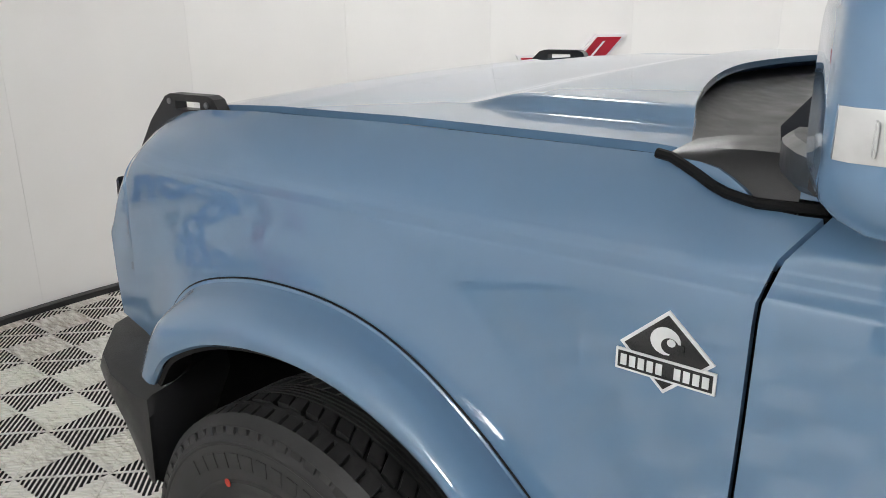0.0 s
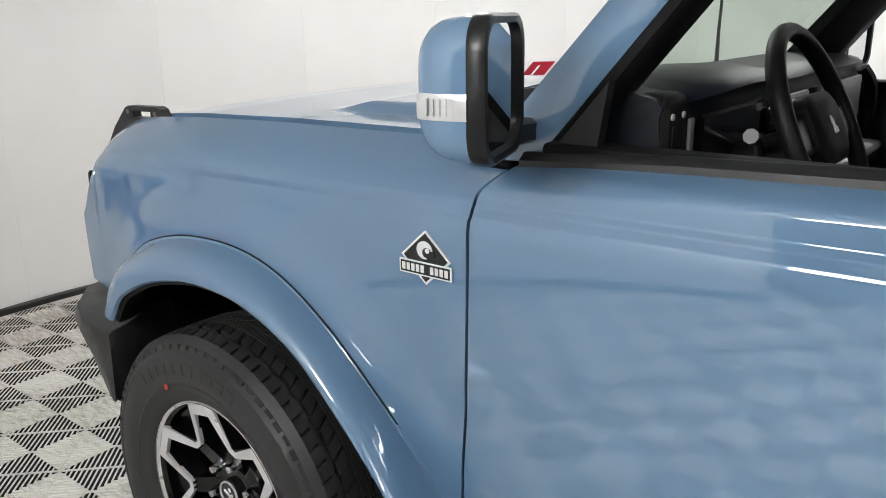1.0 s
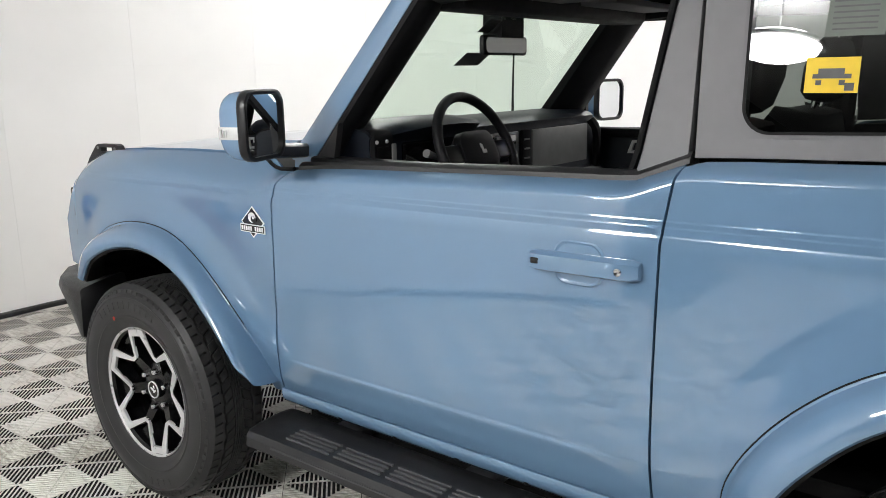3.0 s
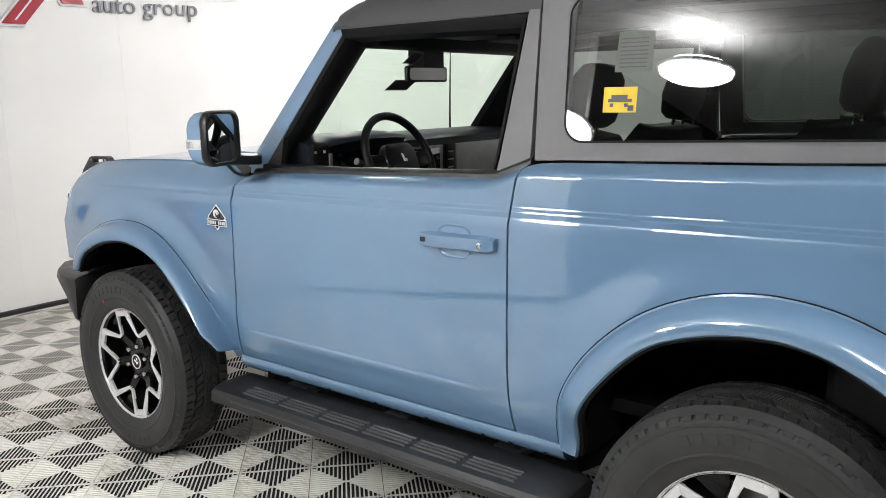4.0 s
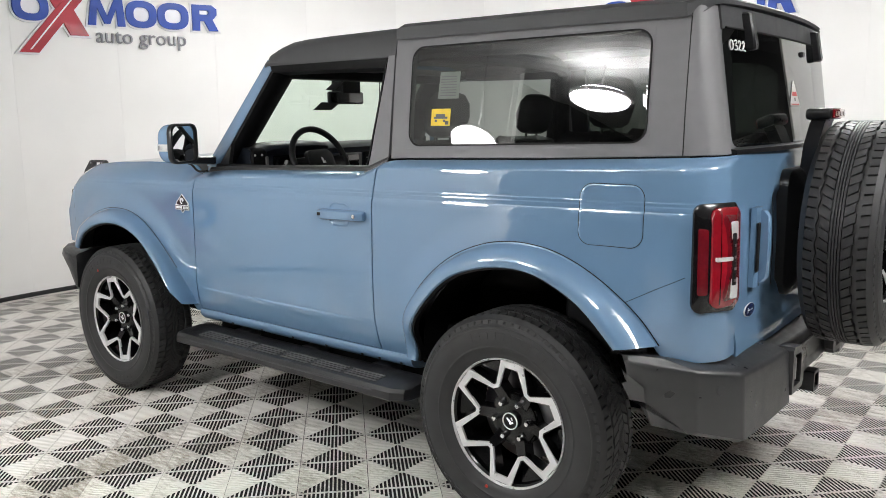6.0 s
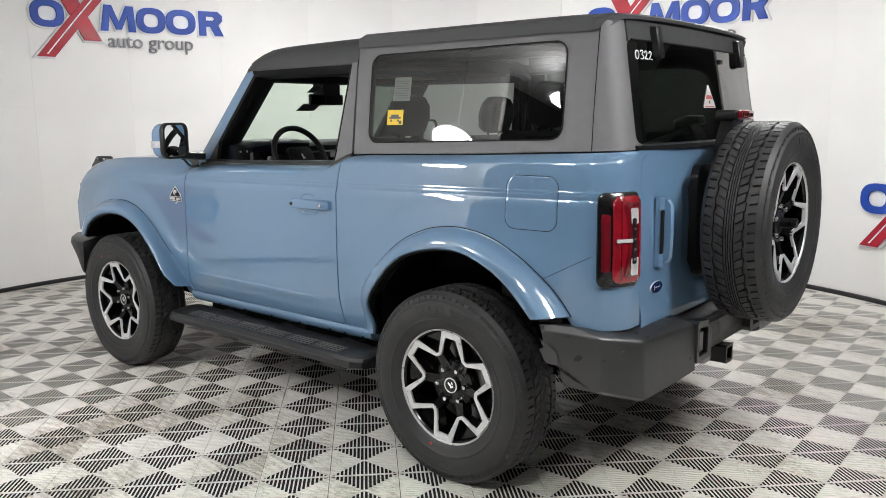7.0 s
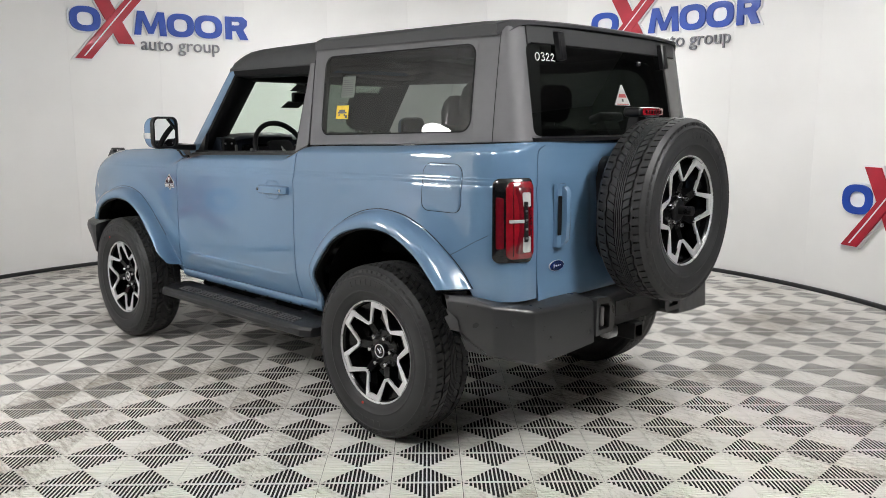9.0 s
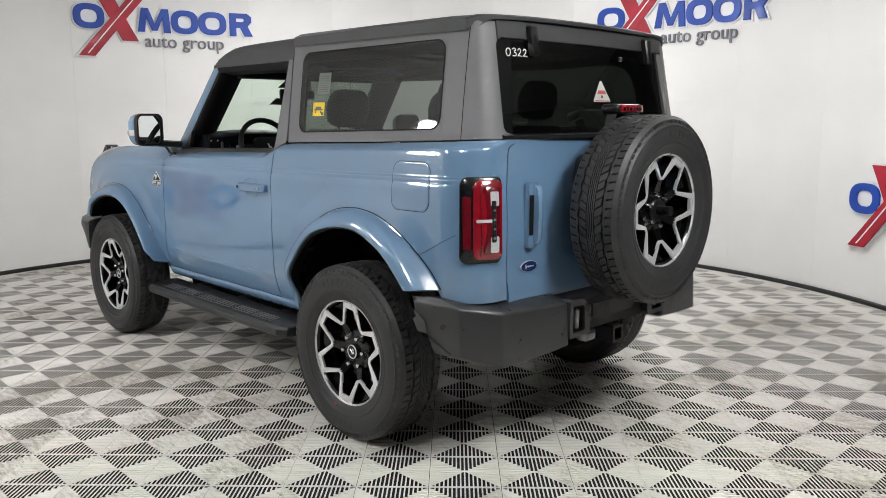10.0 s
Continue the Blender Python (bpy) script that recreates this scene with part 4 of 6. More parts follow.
# sill below the doors
for s in (-1, 1):
    rings = []
    for x in (-0.668, -0.64, -0.3, 0.1, 0.5, 0.70, 0.742):
        rings.append([(x, s * y, z) for y, z in ((0.770, 0.526), (0.803, 0.5235), (0.8055, 0.510), (0.801, 0.490), (0.782, 0.470), (0.745, 0.458), (0.69, 0.455), (0.69, 0.526))])
    sillp = part("sill_panel", loft(rings), PAINT, car, "", 40)
    for x in (-0.52, -0.42, -0.20, 0.02, 0.24, 0.46, 0.56, 0.68):
        b = disc_stack([(0.007, 0.7925), (0.007, 0.7955), (0.004, 0.797), (0.001, 0.797)], 10, axis="y")
        b.transform(Matrix.Diagonal((1, -s, 1, 1)) @ pose(x, 0, 0.482))
        part("plug", b, SEAL, sillp, "small black plug")

# ---- wheels: axle along y, outer face towards -y ----
R_TYRE, HALF_W = 0.400, 0.127


def polar(r, deg, y):
    a = radians(deg)
    return Vector((r * math.cos(a), y, r * math.sin(a)))


def tyre_bm():
    prof = [(0.236, 0.096), (0.246, 0.106), (0.262, 0.113), (0.280, 0.1195), (0.2825, 0.1215), (0.286, 0.1215), (0.289, 0.1205), (0.310, 0.1255), (0.333, 0.1255), (0.350, 0.1215), (0.353, 0.1230), (0.357, 0.1225), (0.360, 0.1185), (0.371, 0.110), (0.380, 0.102), (0.3855, 0.090)]
    full = [(r, -y) for r, y in prof] + [(0.3865, -0.05), (0.3865, 0.0), (0.3865, 0.05)] + [(r, y) for r, y in reversed(prof)]
    seg = 96
    bm = bmesh.new()
    rings = []
    for r, y in full:
        rings.append([polar(r, 360 * k / seg, y) for k in range(seg)])
    loft(rings, bm, False)
    return bm


def tread_bm():
    bm = bmesh.new()

    def block(d0, d1, ya, yb, skew, r0=0.386, r1=0.4, r1b=None):
        """A tread block between two angles and two widths, leaning by skew degrees across the width."""
        r1b = r1 if r1b is None else r1b
        c = []
        for r, e in ((r0, 0.0), (r1, 0.12)):
            for d, y, q in ((d0 + e, ya, r1), (d1 - e, ya, r1), (d1 - e + skew, yb, r1b), (d0 + e + skew, yb, r1b)):
                c.append(bm.verts.new(polar(r if r == r0 else q, d, y)))
        for f in ((4, 5, 6, 7), (0, 1, 5, 4), (1, 2, 6, 5), (2, 3, 7, 6), (3, 0, 4, 7)):
            bm.faces.new([c[k] for k in f])

    def band(ya, yb, ra, rb, wave=0.0):
        """A rib right round the tyre; wave makes its inner edge (yb) wander."""
        m = 168
        off = [wave * (1, 0.4, -1, -0.4)[k % 4] for k in range(m)]
        loft([[polar(r, 360 * k / m, y + o * off[k]) for k in range(m)] for r, y, o in ((0.378, ya, 0), (ra, ya, 0), (rb, yb, 1), (0.380, yb, 1))], bm, False)

    n = 72
    p = 360 / n
    for s in (-1, 1):
        # broad smooth shoulder, notched by short slits
        band(s * 0.1125, s * 0.0955, 0.3800, 0.3955)
        band(s * 0.0680, s * 0.0595, 0.3993, 0.3997, s * 0.0030)
        band(s * 0.0165, s * 0.0105, 0.3999, 0.4000)
        band(s * 0.0070, s * 0.0018, 0.4000, 0.4000)
        for k in range(n):
            d = (k + (0.3 if s < 0 else 0.8)) * p
            block(d, d + p * 0.84, s * 0.0958, s * 0.0678, 0.8, 0.378, 0.3953, 0.3994)
            # slanting blocks of the middle rib
            d = (k + (0.1 if s < 0 else 0.55)) * p
            block(d, d + p * 0.86, s * 0.0510 + (0.0024 if k % 2 else -0.0024), s * 0.0205, 2.6, 0.384, 0.3998, 0.3999)
            block(d + 0.1, d + p * 0.74, s * 0.1115, s * (0.1150 if k % 2 else 0.1135), 0.2, 0.358, 0.3800, 0.3700)
    # plain raised bars in place of the maker's lettering
    for base, count, pitch in ((90, 11, 6.2), (270, 5, 7.0)):
        for k in range(count):
            d = base + (k - (count - 1) / 2) * pitch
            q = [polar(r, d + e * pitch, y) for r, e, y in ((0.312, -0.36, -0.1248), (0.312, 0.30, -0.1248), (0.338, 0.30, -0.1240), (0.338, -0.36, -0.1240))]
            o = [v + Vector((0, -0.0022, 0)) for v in q]
            vs = [bm.verts.new(v) for v in q + o]
            for f in ((4, 5, 6, 7), (0, 1, 5, 4), (1, 2, 6, 5), (2, 3, 7, 6), (3, 0, 4, 7)):
                bm.faces.new([vs[i] for i in f])
    return bm


def rim_bm():
    """Black dished wheel: barrel, hub and six forked spokes."""
    bm = bmesh.new()
    seg = 72
    prof = [(0.222, 0.10), (0.222, -0.04), (0.226, -0.085), (0.235, -0.094), (0.2375, -0.100), (0.236, -0.104)]
    loft([[polar(r, 360 * k / seg, y) for k in range(seg)] for r, y in prof], bm, False)
    hub = [(0.001, -0.052), (0.070, -0.052), (0.094, -0.046), (0.104, -0.030), (0.104, 0.0), (0.001, 0.0)]
    loft([[polar(r, 360 * k / 36, y) for k in range(36)] for r, y in hub], bm, False)
    return bm


def bar(bm, a, b, wa, wb, ya0, yb0, depth):
    """A straight spoke from a to b (points in the xz plane), wa to wb wide, its face at ya0 to yb0."""
    a, b = Vector(a), Vector(b)
    d = (b - a).normalized()
    n = Vector((-d.y, d.x))
    top = [(a - n * wa / 2, ya0), (b - n * wb / 2, yb0), (b + n * wb / 2, yb0), (a + n * wa / 2, ya0)]
    t = [bm.verts.new((p.x, y, p.y)) for p, y in top]
    l = [bm.verts.new((p.x, y + depth, p.y)) for p, y in top]
    bm.faces.new(t)
    bm.faces.new(l[::-1])
    for k in range(4):
        bm.faces.new((t[k], l[k], l[(k + 1) % 4], t[(k + 1) % 4]))


def xz(r, deg):
    return (r * math.cos(radians(deg)), r * math.sin(radians(deg)))


def zigzag(width_in, width_out):
    """The closed outline of the machined face: six outer flats, six inner corners."""
    mid = []
    for k in range(6):
        c = 90 + 60 * k
        mid += [(0.2200, c - 9.5), (0.2200, c + 9.5), (0.136, c + 26), (0.136, c + 34)]
    return mid


def wheel_parts(parent):
    """Spokes, bright face, cap and nuts under the wheel's own mesh."""
    black = bmesh.new()
    for k in range(6):
        c = 120 + 60 * k
        bar(black, xz(0.06, c), xz(0.140, c), 0.044, 0.034, -0.050, -0.076, 0.055)
        bar(black, xz(0.132, c), xz(0.220, c + 21), 0.018, 0.026, -0.0785, -0.0885, 0.05)
        bar(black, xz(0.132, c), xz(0.220, c - 21), 0.018, 0.026, -0.0785, -0.0885, 0.05)
        bar(black, xz(0.150, c), xz(0.222, c), 0.030, 0.090, -0.045, -0.066, 0.02)
        bar(black, xz(0.07, c + 30), xz(0.10, c + 30), 0.02, 0.02, -0.046, -0.040, 0.02)
    part("spokes", black, WHEELBLACK, parent, "gloss black forked spokes", 0)
    face = bmesh.new()
    line = zigzag(0, 0)
    n = len(line)
    w = [0.0245 if r > 0.2 else 0.0140 for r, _ in line]
    pts = [Vector(xz(r, d)) for r, d in line]
    inn, outr = [], []
    for k in range(n):
        a, b, c = pts[k - 1], pts[k], pts[(k + 1) % n]
        d1, d2 = (b - a).normalized(), (c - b).normalized()
        n1, n2 = Vector((-d1.y, d1.x)), Vector((-d2.y, d2.x))
        m = n1 + n2
        m = m / max(m.length_squared / 2, 0.5)
        wid = w[k] / 2
        inn.append(b + m * wid)
        outr.append(b - m * wid)
    yo = [-0.0965 if r > 0.2 else -0.0800 for r, _ in line]
    A = [face.verts.new((p.x, y, p.y)) for p, y in zip(inn, yo)]
    B = [face.verts.new((p.x, y, p.y)) for p, y in zip(outr, yo)]
    A2 = [face.verts.new((p.x, y + 0.010, p.y)) for p, y in zip(inn, yo)]
    B2 = [face.verts.new((p.x, y + 0.010, p.y)) for p, y in zip(outr, yo)]
    for k in range(n):
        m = (k + 1) % n
        for q in ((A[k], A[m], B[m], B[k]), (A[k], A2[k], A2[m], A[m]), (B[k], B[m], B2[m], B2[k]), (A2[k], B2[k], B2[m], A2[m])):
            face.faces.new(q)
    part("bright_face", face, SILVER, parent, "machined silver zigzag face", 0)
    lip = bmesh.new()
    loft([[polar(r, 360 * k / 72, y) for k in range(72)] for r, y in ((0.2315, -0.096), (0.2335, -0.1015), (0.2385, -0.1035), (0.2400, -0.098))], lip, False)
    part("rim_lip", lip, SILVER, parent, "machined silver rim edge")


def cap_and_nuts(parent):
    part("centre_cap", disc_stack([(0.034, 0.050), (0.034, 0.066), (0.031, 0.069), (0.001, 0.069)], 32, axis="y"), GLOSSBLACK, parent, "black cap")
    r = bmesh.new()
    loft([[polar(a, 360 * k / 32, y) for k in range(32)] for a, y in ((0.0275, -0.068), (0.028, -0.0715), (0.0315, -0.0715), (0.032, -0.068))], r, False)
    for dx, dz, w, h, t in ((-0.006, 0.002, 0.022, 0.008, 35), (0.006, -0.006, 0.018, 0.007, -30), (0.006, 0.010, 0.012, 0.006, 60)):
        add_box(r, (-w / 2, -0.0712, -h / 2), (w / 2, -0.068, h / 2), 0.002, 1, pose(dx, 0, dz, 0, t, 0))
    part("cap_emblem", r, SILVER, parent, "silver ring and emblem")
    for k in range(6):
        d = 60 * k + 10
        p = polar(0.0695, d, 0)
        b = disc_stack([(0.0125, 0.048), (0.0115, 0.066), (0.008, 0.074), (0.001, 0.0755)], 10, axis="y")
        bmesh.ops.translate(b, vec=p, verts=b.verts)
        part("lug_nut", b, CHROME, parent, "bright lug nut")


def make_wheel(name, m, label, cap=True):
    wheel = part(name, rim_bm(), WHEELBLACK, car, label)
    part("tyre", tyre_bm(), RUBBER, wheel, "black all-terrain tyre", 25)
    tread = part("tread", tread_bm(), RUBBER, wheel, "chunky tread blocks and sidewall bars", 25)
    tread["kind"] = "stuff"
    wheel_parts(wheel)
    if cap:
        cap_and_nuts(wheel)
    wheel.matrix_basis = m
    return wheel


first = make_wheel("wheel", pose(1.275, -0.82, 0.40, 0, 6, 0), "alloy wheel in black with a machined zigzag face")


def wheel_copy(m):
    made = {}
    for o in (first, *first.children_recursive):
        c = o.copy()
        scene.collection.objects.link(c)
        c.parent = made.get(o.parent, car)
        made[o] = c
    made[first].matrix_basis = m
    return made[first]


front_left = wheel_copy(pose(-1.275, -0.82, 0.40, 0, -10, 0))
wheel_copy(pose(-1.275, 0.82, 0.40, 0, 12, 180))
wheel_copy(pose(1.275, 0.82, 0.40, 0, 20, 180))
spare = wheel_copy(pose(2.198, -0.008, 1.050, 0, 0, 90) @ pose(0, 0, 0, 0, 27, 0))
for o in list(spare.children):
    if o.name.startswith(("centre_cap", "cap_emblem")):
        bpy.data.objects.remove(o)
part("spare_mount", disc_stack([(0.05, -0.02), (0.05, 0.058), (0.044, 0.064), (0.020, 0.066), (0.020, 0.125), (0.016, 0.128), (0.001, 0.128)], 28, axis="y"), SATIN, spare, "black carrier bolt of the spare wheel")
dot = disc_stack([(0.0075, 0.1252), (0.0075, 0.1262), (0.001, 0.1264)], 14, axis="y")
bmesh.ops.translate(dot, vec=polar(0.285, 104, 0), verts=dot.verts)
part("paint_dot", dot, REDDOT, front_left, "small red paint dot")
dot = disc_stack([(0.0065, 0.1120), (0.0065, 0.1150), (0.001, 0.1152)], 14, axis="y")
bmesh.ops.translate(dot, vec=polar(0.262, 260, 0), verts=dot.verts)
part("paint_dot", dot, REDDOT, first, "small red paint dot")

# brakes and axles behind the wheels
for x in (-1.275, 1.275):
    for s in (-1, 1):
        b = disc_stack([(0.05, 0.0), (0.165, 0.0), (0.165, 0.018), (0.05, 0.018)], 40, axis="y")
        b.transform(pose(x, s * 0.80 + (0.01 if s < 0 else 0.01), 0.40))
        part("brake_disc", b, STEEL, car, "grey brake disc")
        part("brake_caliper", box((-0.055, -0.05, -0.09), (0.055, 0.045, 0.09), 0.02, 2, pose(x + 0.135, s * 0.79, 0.47, 0, -25, 0)), STEEL, car, "grey brake caliper")
part("rear_axle", tube([(1.275, -0.74, 0.40), (1.275, -0.15, 0.40), (1.275, -0.12, 0.40), (1.275, 0.12, 0.40), (1.275, 0.15, 0.40), (1.275, 0.74, 0.40)], [0.05, 0.05, 0.12, 0.12, 0.05, 0.05], 14), UNDER, car, "black rear axle")

# ---- underbody ----
part("underbody", loft([[(x, -w, 0.46), (x, -w, 0.36), (x, w, 0.36), (x, w, 0.46), (x, w * 0.5, 0.60), (x, -w * 0.5, 0.60)] for x, w in ((-1.80, 0.40), (-0.78, 0.45), (-0.72, 0.64), (0.70, 0.64), (0.76, 0.45), (1.55, 0.40))]), UNDER, car, "black underbody and frame")


def rot_y(s):
    """Mirror for the other side of the car: keeps left (s = -1), flips to the right (s = 1)."""
    return Matrix.Diagonal((1, -s, 1, 1))


# ---- side steps ----
def side_step(s):
    rings = []
    sec = [(-0.735, 0.422), (-0.755, 0.434), (-0.800, 0.4375), (-0.905, 0.4325), (-0.938, 0.426), (-0.951, 0.412), (-0.954, 0.384), (-0.940, 0.374), (-0.80, 0.368), (-0.74, 0.376)]
    ends = [(-0.690, 0.80), (-0.684, 0.93), (-0.670, 1.0), (-0.60, 1.0), (-0.2, 1.0), (0.3, 1.0), (0.69, 1.0), (0.75, 1.0), (0.80, 0.80), (0.812, 0.62)]
    for x, k in ends:
        ring = []
        for y, z in sec:
            ring.append((x, s * -(-0.80 + (y + 0.80) * k), 0.402 + (z - 0.402) * (0.55 + 0.45 * k)))
        rings.append(ring)
    step = part("side_step", loft(rings), PLASTIC, car, "black side step below the door", 30)
    for y, z in ((-0.858, 0.4347), (-0.876, 0.4338), (-0.894, 0.4328), (-0.912, 0.4305)):
        for i in range(6):
            x0 = -0.53 + i * 0.200
            b = box((x0, y - 0.0045, z - 0.004), (x0 + 0.180, y + 0.0045, z + 0.0055), 0.002, 1)
            b.transform(rot_y(s))
            # lighter grey than the step: the light these ribs catch, put in their colour
            part("tread_rib", b, ROOFDARK, step)
    b = box((-0.56, -0.9545, 0.4035), (0.66, -0.9515, 0.4095), 0.001, 1)
    b.transform(rot_y(s))
    # same lighter grey for the light caught along the edge
    part("step_line", b, ROOFDARK, step, "thin raised line along the step's edge, lightened for caught light")
    for x in (-0.45, 0.05, 0.50):
        b = box((x - 0.05, -0.79, 0.385), (x + 0.05, -0.60, 0.425), 0.008, 1)
        b.transform(rot_y(s))
        part("bracket", b, STEEL, step, "grey bracket")


side_step(-1)
side_step(1)


# ---- door handles ----
def door_handle(s, door):
    zc = 1.082
    def y_at(x, z):
        return side(x, z)
    rings = []
    n = 14
    for k in range(n + 1):
        x = lerp(0.288, 0.552, k / n)
        e = min(k, n - k)
        bulge = 0.030 if e > 1 else (0.027 if e == 1 else 0.018)
        h = 0.0225 if e > 0 else 0.018
        z0 = zc + 0.015 * (x - 0.42)
        b = y_at(x, z0)
        prof = [(b - 0.004, -h), (b + bulge * 0.55, -h), (b + bulge * 0.95, -h * 0.72), (b + bulge, 0), (b + bulge * 0.92, h * 0.72), (b + bulge * 0.5, h), (b - 0.004, h)]
        rings.append([(x, s * y, z0 + dz) for y, dz in prof])
    hd = part("door_handle", loft(rings), PAINT, door, "grey-blue pull handle with chrome lock", 40)
    # cup behind the handle: a shallow dish with raised rim
    cup = bmesh.new()
    line = rounded(0.125, 0.100, 0.035, 6)
    a, bq, c = [], [], []
    for x, z in line:
        X, Z = 0.405 + x, zc + z
        a.append(cup.verts.new((X, s * (y_at(X, Z) + 0.0012), Z)))
        bq.append(cup.verts.new((0.405 + x * 0.93, s * (y_at(X, Z) + 0.0035), zc + z * 0.93)))
        c.append(cup.verts.new((0.405 + x * 0.82, s * (y_at(X, Z) - 0.001), zc + z * 0.80)))
    for k in range(len(a)):
        m = (k + 1) % len(a)
        cup.faces.new((a[k], a[m], bq[m], bq[k]))
        cup.faces.new((bq[k], bq[m], c[m], c[k]))
    cup.faces.new(c)
    part("handle_cup", cup, PAINT, door, "rounded dish behind the handle", 50)
    lock = disc_stack([(0.0085, 0.0), (0.0085, 0.005), (0.006, 0.0065), (0.001, 0.0055)], 16, axis="y")
    lock.transform(rot_y(s) @ pose(0.512, -(y_at(0.512, zc) + 0.027), zc + 0.001))
    part("lock", lock, CHROME, hd, "chrome key lock")
    slot = box((-0.011, -0.002, -0.007), (0.011, 0.002, 0.007), 0.002, 1)
    slot.transform(rot_y(s) @ pose(0.310, -(y_at(0.31, zc) + 0.027), zc))
    part("sensor_pad", slot, GLOSSBLACK, hd, "small black sensor pad")


door_handle(-1, LEFT[1])
door_handle(1, RIGHT[1])

# ---- fuel flap on the driver's side ----
def fuel_flap():
    cx, cz, n = 1.628, 1.162, 40

    def at(f, k, out):
        """A point of the flap's outline drawn in by the share f, raised by out."""
        line = rounded(0.222 * f, 0.196 * f, 0.045 * f, 9)
        x, z = line[k]
        return (cx + x, -(side(cx + x, cz + z) + out), cz + z)

    def sheet(u, v):
        """Rows across the rounded outline, with the edge turned in."""
        z = lerp(-0.098, 0.098, v)
        d = max(0.0, abs(z) - 0.053) / 0.045
        half = 0.111 - 0.045 * (1 - math.sqrt(max(0.0, 1 - d * d)))
        x = lerp(-half, half, u)
        out = 0.0016 if u in (0.0, 1.0) or v in (0.0, 1.0) else 0.0026
        return Vector((cx + x, -(side(cx + x, cz + z) + out), cz + z))

    flap = part("fuel_flap", thicken(grid(sheet, 40, 80), -0.004), PAINT, car, "closed grey-blue fuel flap", 50)
    line = [at(1.018, k, 0.0002) for k in range(n)]
    dense = []
    for p, q in zip(line, line[1:] + line[:1]):
        dense += [Vector(p).lerp(Vector(q), t / 6) for t in range(6)]
    dense = [(p.x, -(side(p.x, p.z) + 0.0002), p.z) for p in dense]
    part("flap_seam", tube(dense + dense[:1], 0.0013, 6), SEAL, flap, "dark joint round the flap", 40)


fuel_flap()


# ---- fender badge: plain diamond with a wave and a blank name bar ----
def badge(s):
    def at(pts, d0, d1, material, parent, name, label=""):
        bm = bmesh.new()
        top, low = [], []
        for x, z in pts:
            X, Z = -0.697 - s * x * (-1), 1.064 + z
            X = -0.697 + (x if s < 0 else -x)
            top.append(bm.verts.new((X, s * (side(X, Z) + d1), Z)))
            low.append(bm.verts.new((X, s * (side(X, Z) + d0), Z)))
        bm.faces.new(top)
        n = len(top)
        for k in range(n):
            bm.faces.new((top[k], top[(k + 1) % n], low[(k + 1) % n], low[k]))
        return part(name, bm, material, parent, label, 0)

    def diamond(r):
        return [(0, r * 0.90), (r, 0.0), (0, -r * 0.90), (-r, 0.0)]
    back = at(diamond(0.0535), -0.003, 0.0025, BADGEWHITE, car, "badge", "black and white diamond fender badge")
    at(diamond(0.0478), 0.0, 0.0032, BADGEBLACK, back, "badge_field", "black field")
    def round_pts(cx, cz, r, n=20):
        return [(cx + r * math.cos(2 * math.pi * k / n), cz + r * 0.92 * math.sin(2 * math.pi * k / n)) for k in range(n)]
    at(round_pts(-0.001, 0.0135, 0.0170), 0.003, 0.0042, BADGEWHITE, back, "badge_wave", "white wave shape")
    at(round_pts(0.0045, 0.0095, 0.0098), 0.003, 0.0048, BADGEBLACK, back, "badge_curl", "black curl in the wave")
    at([(0.002, -0.004), (0.020, 0.004), (0.020, 0.013), (0.0135, 0.0135), (0.008, 0.004)], 0.003, 0.0047, BADGEBLACK, back, "badge_curl", "black curl in the wave")
    at(round_pts(0.0060, 0.0135, 0.0048, 14), 0.003, 0.0053, BADGEWHITE, back, "badge_crest", "white crest of the wave")
    def barpts(w, h):
        return [(x, -0.020 + z + x * 0.0) for x, z in ((-w, -h), (w, -h), (w, h), (-w, h))]
    at(barpts(0.0565, 0.0125), 0.002, 0.0046, BADGEWHITE, back, "name_bar", "white framed name bar")
    at(barpts(0.0535, 0.0098), 0.004, 0.0052, BADGEBLACK, back, "name_field", "black name field")
    for k in range(10):
        if k == 5:
            continue
        x = -0.0465 + k * 0.0103
        at([(x - 0.0036, -0.0265), (x + 0.0036, -0.0265), (x + 0.0036, -0.0135), (x - 0.0036, -0.0135)], 0.005, 0.0058, BADGEWHITE, back, "name_mark")


badge(-1)
badge(1)


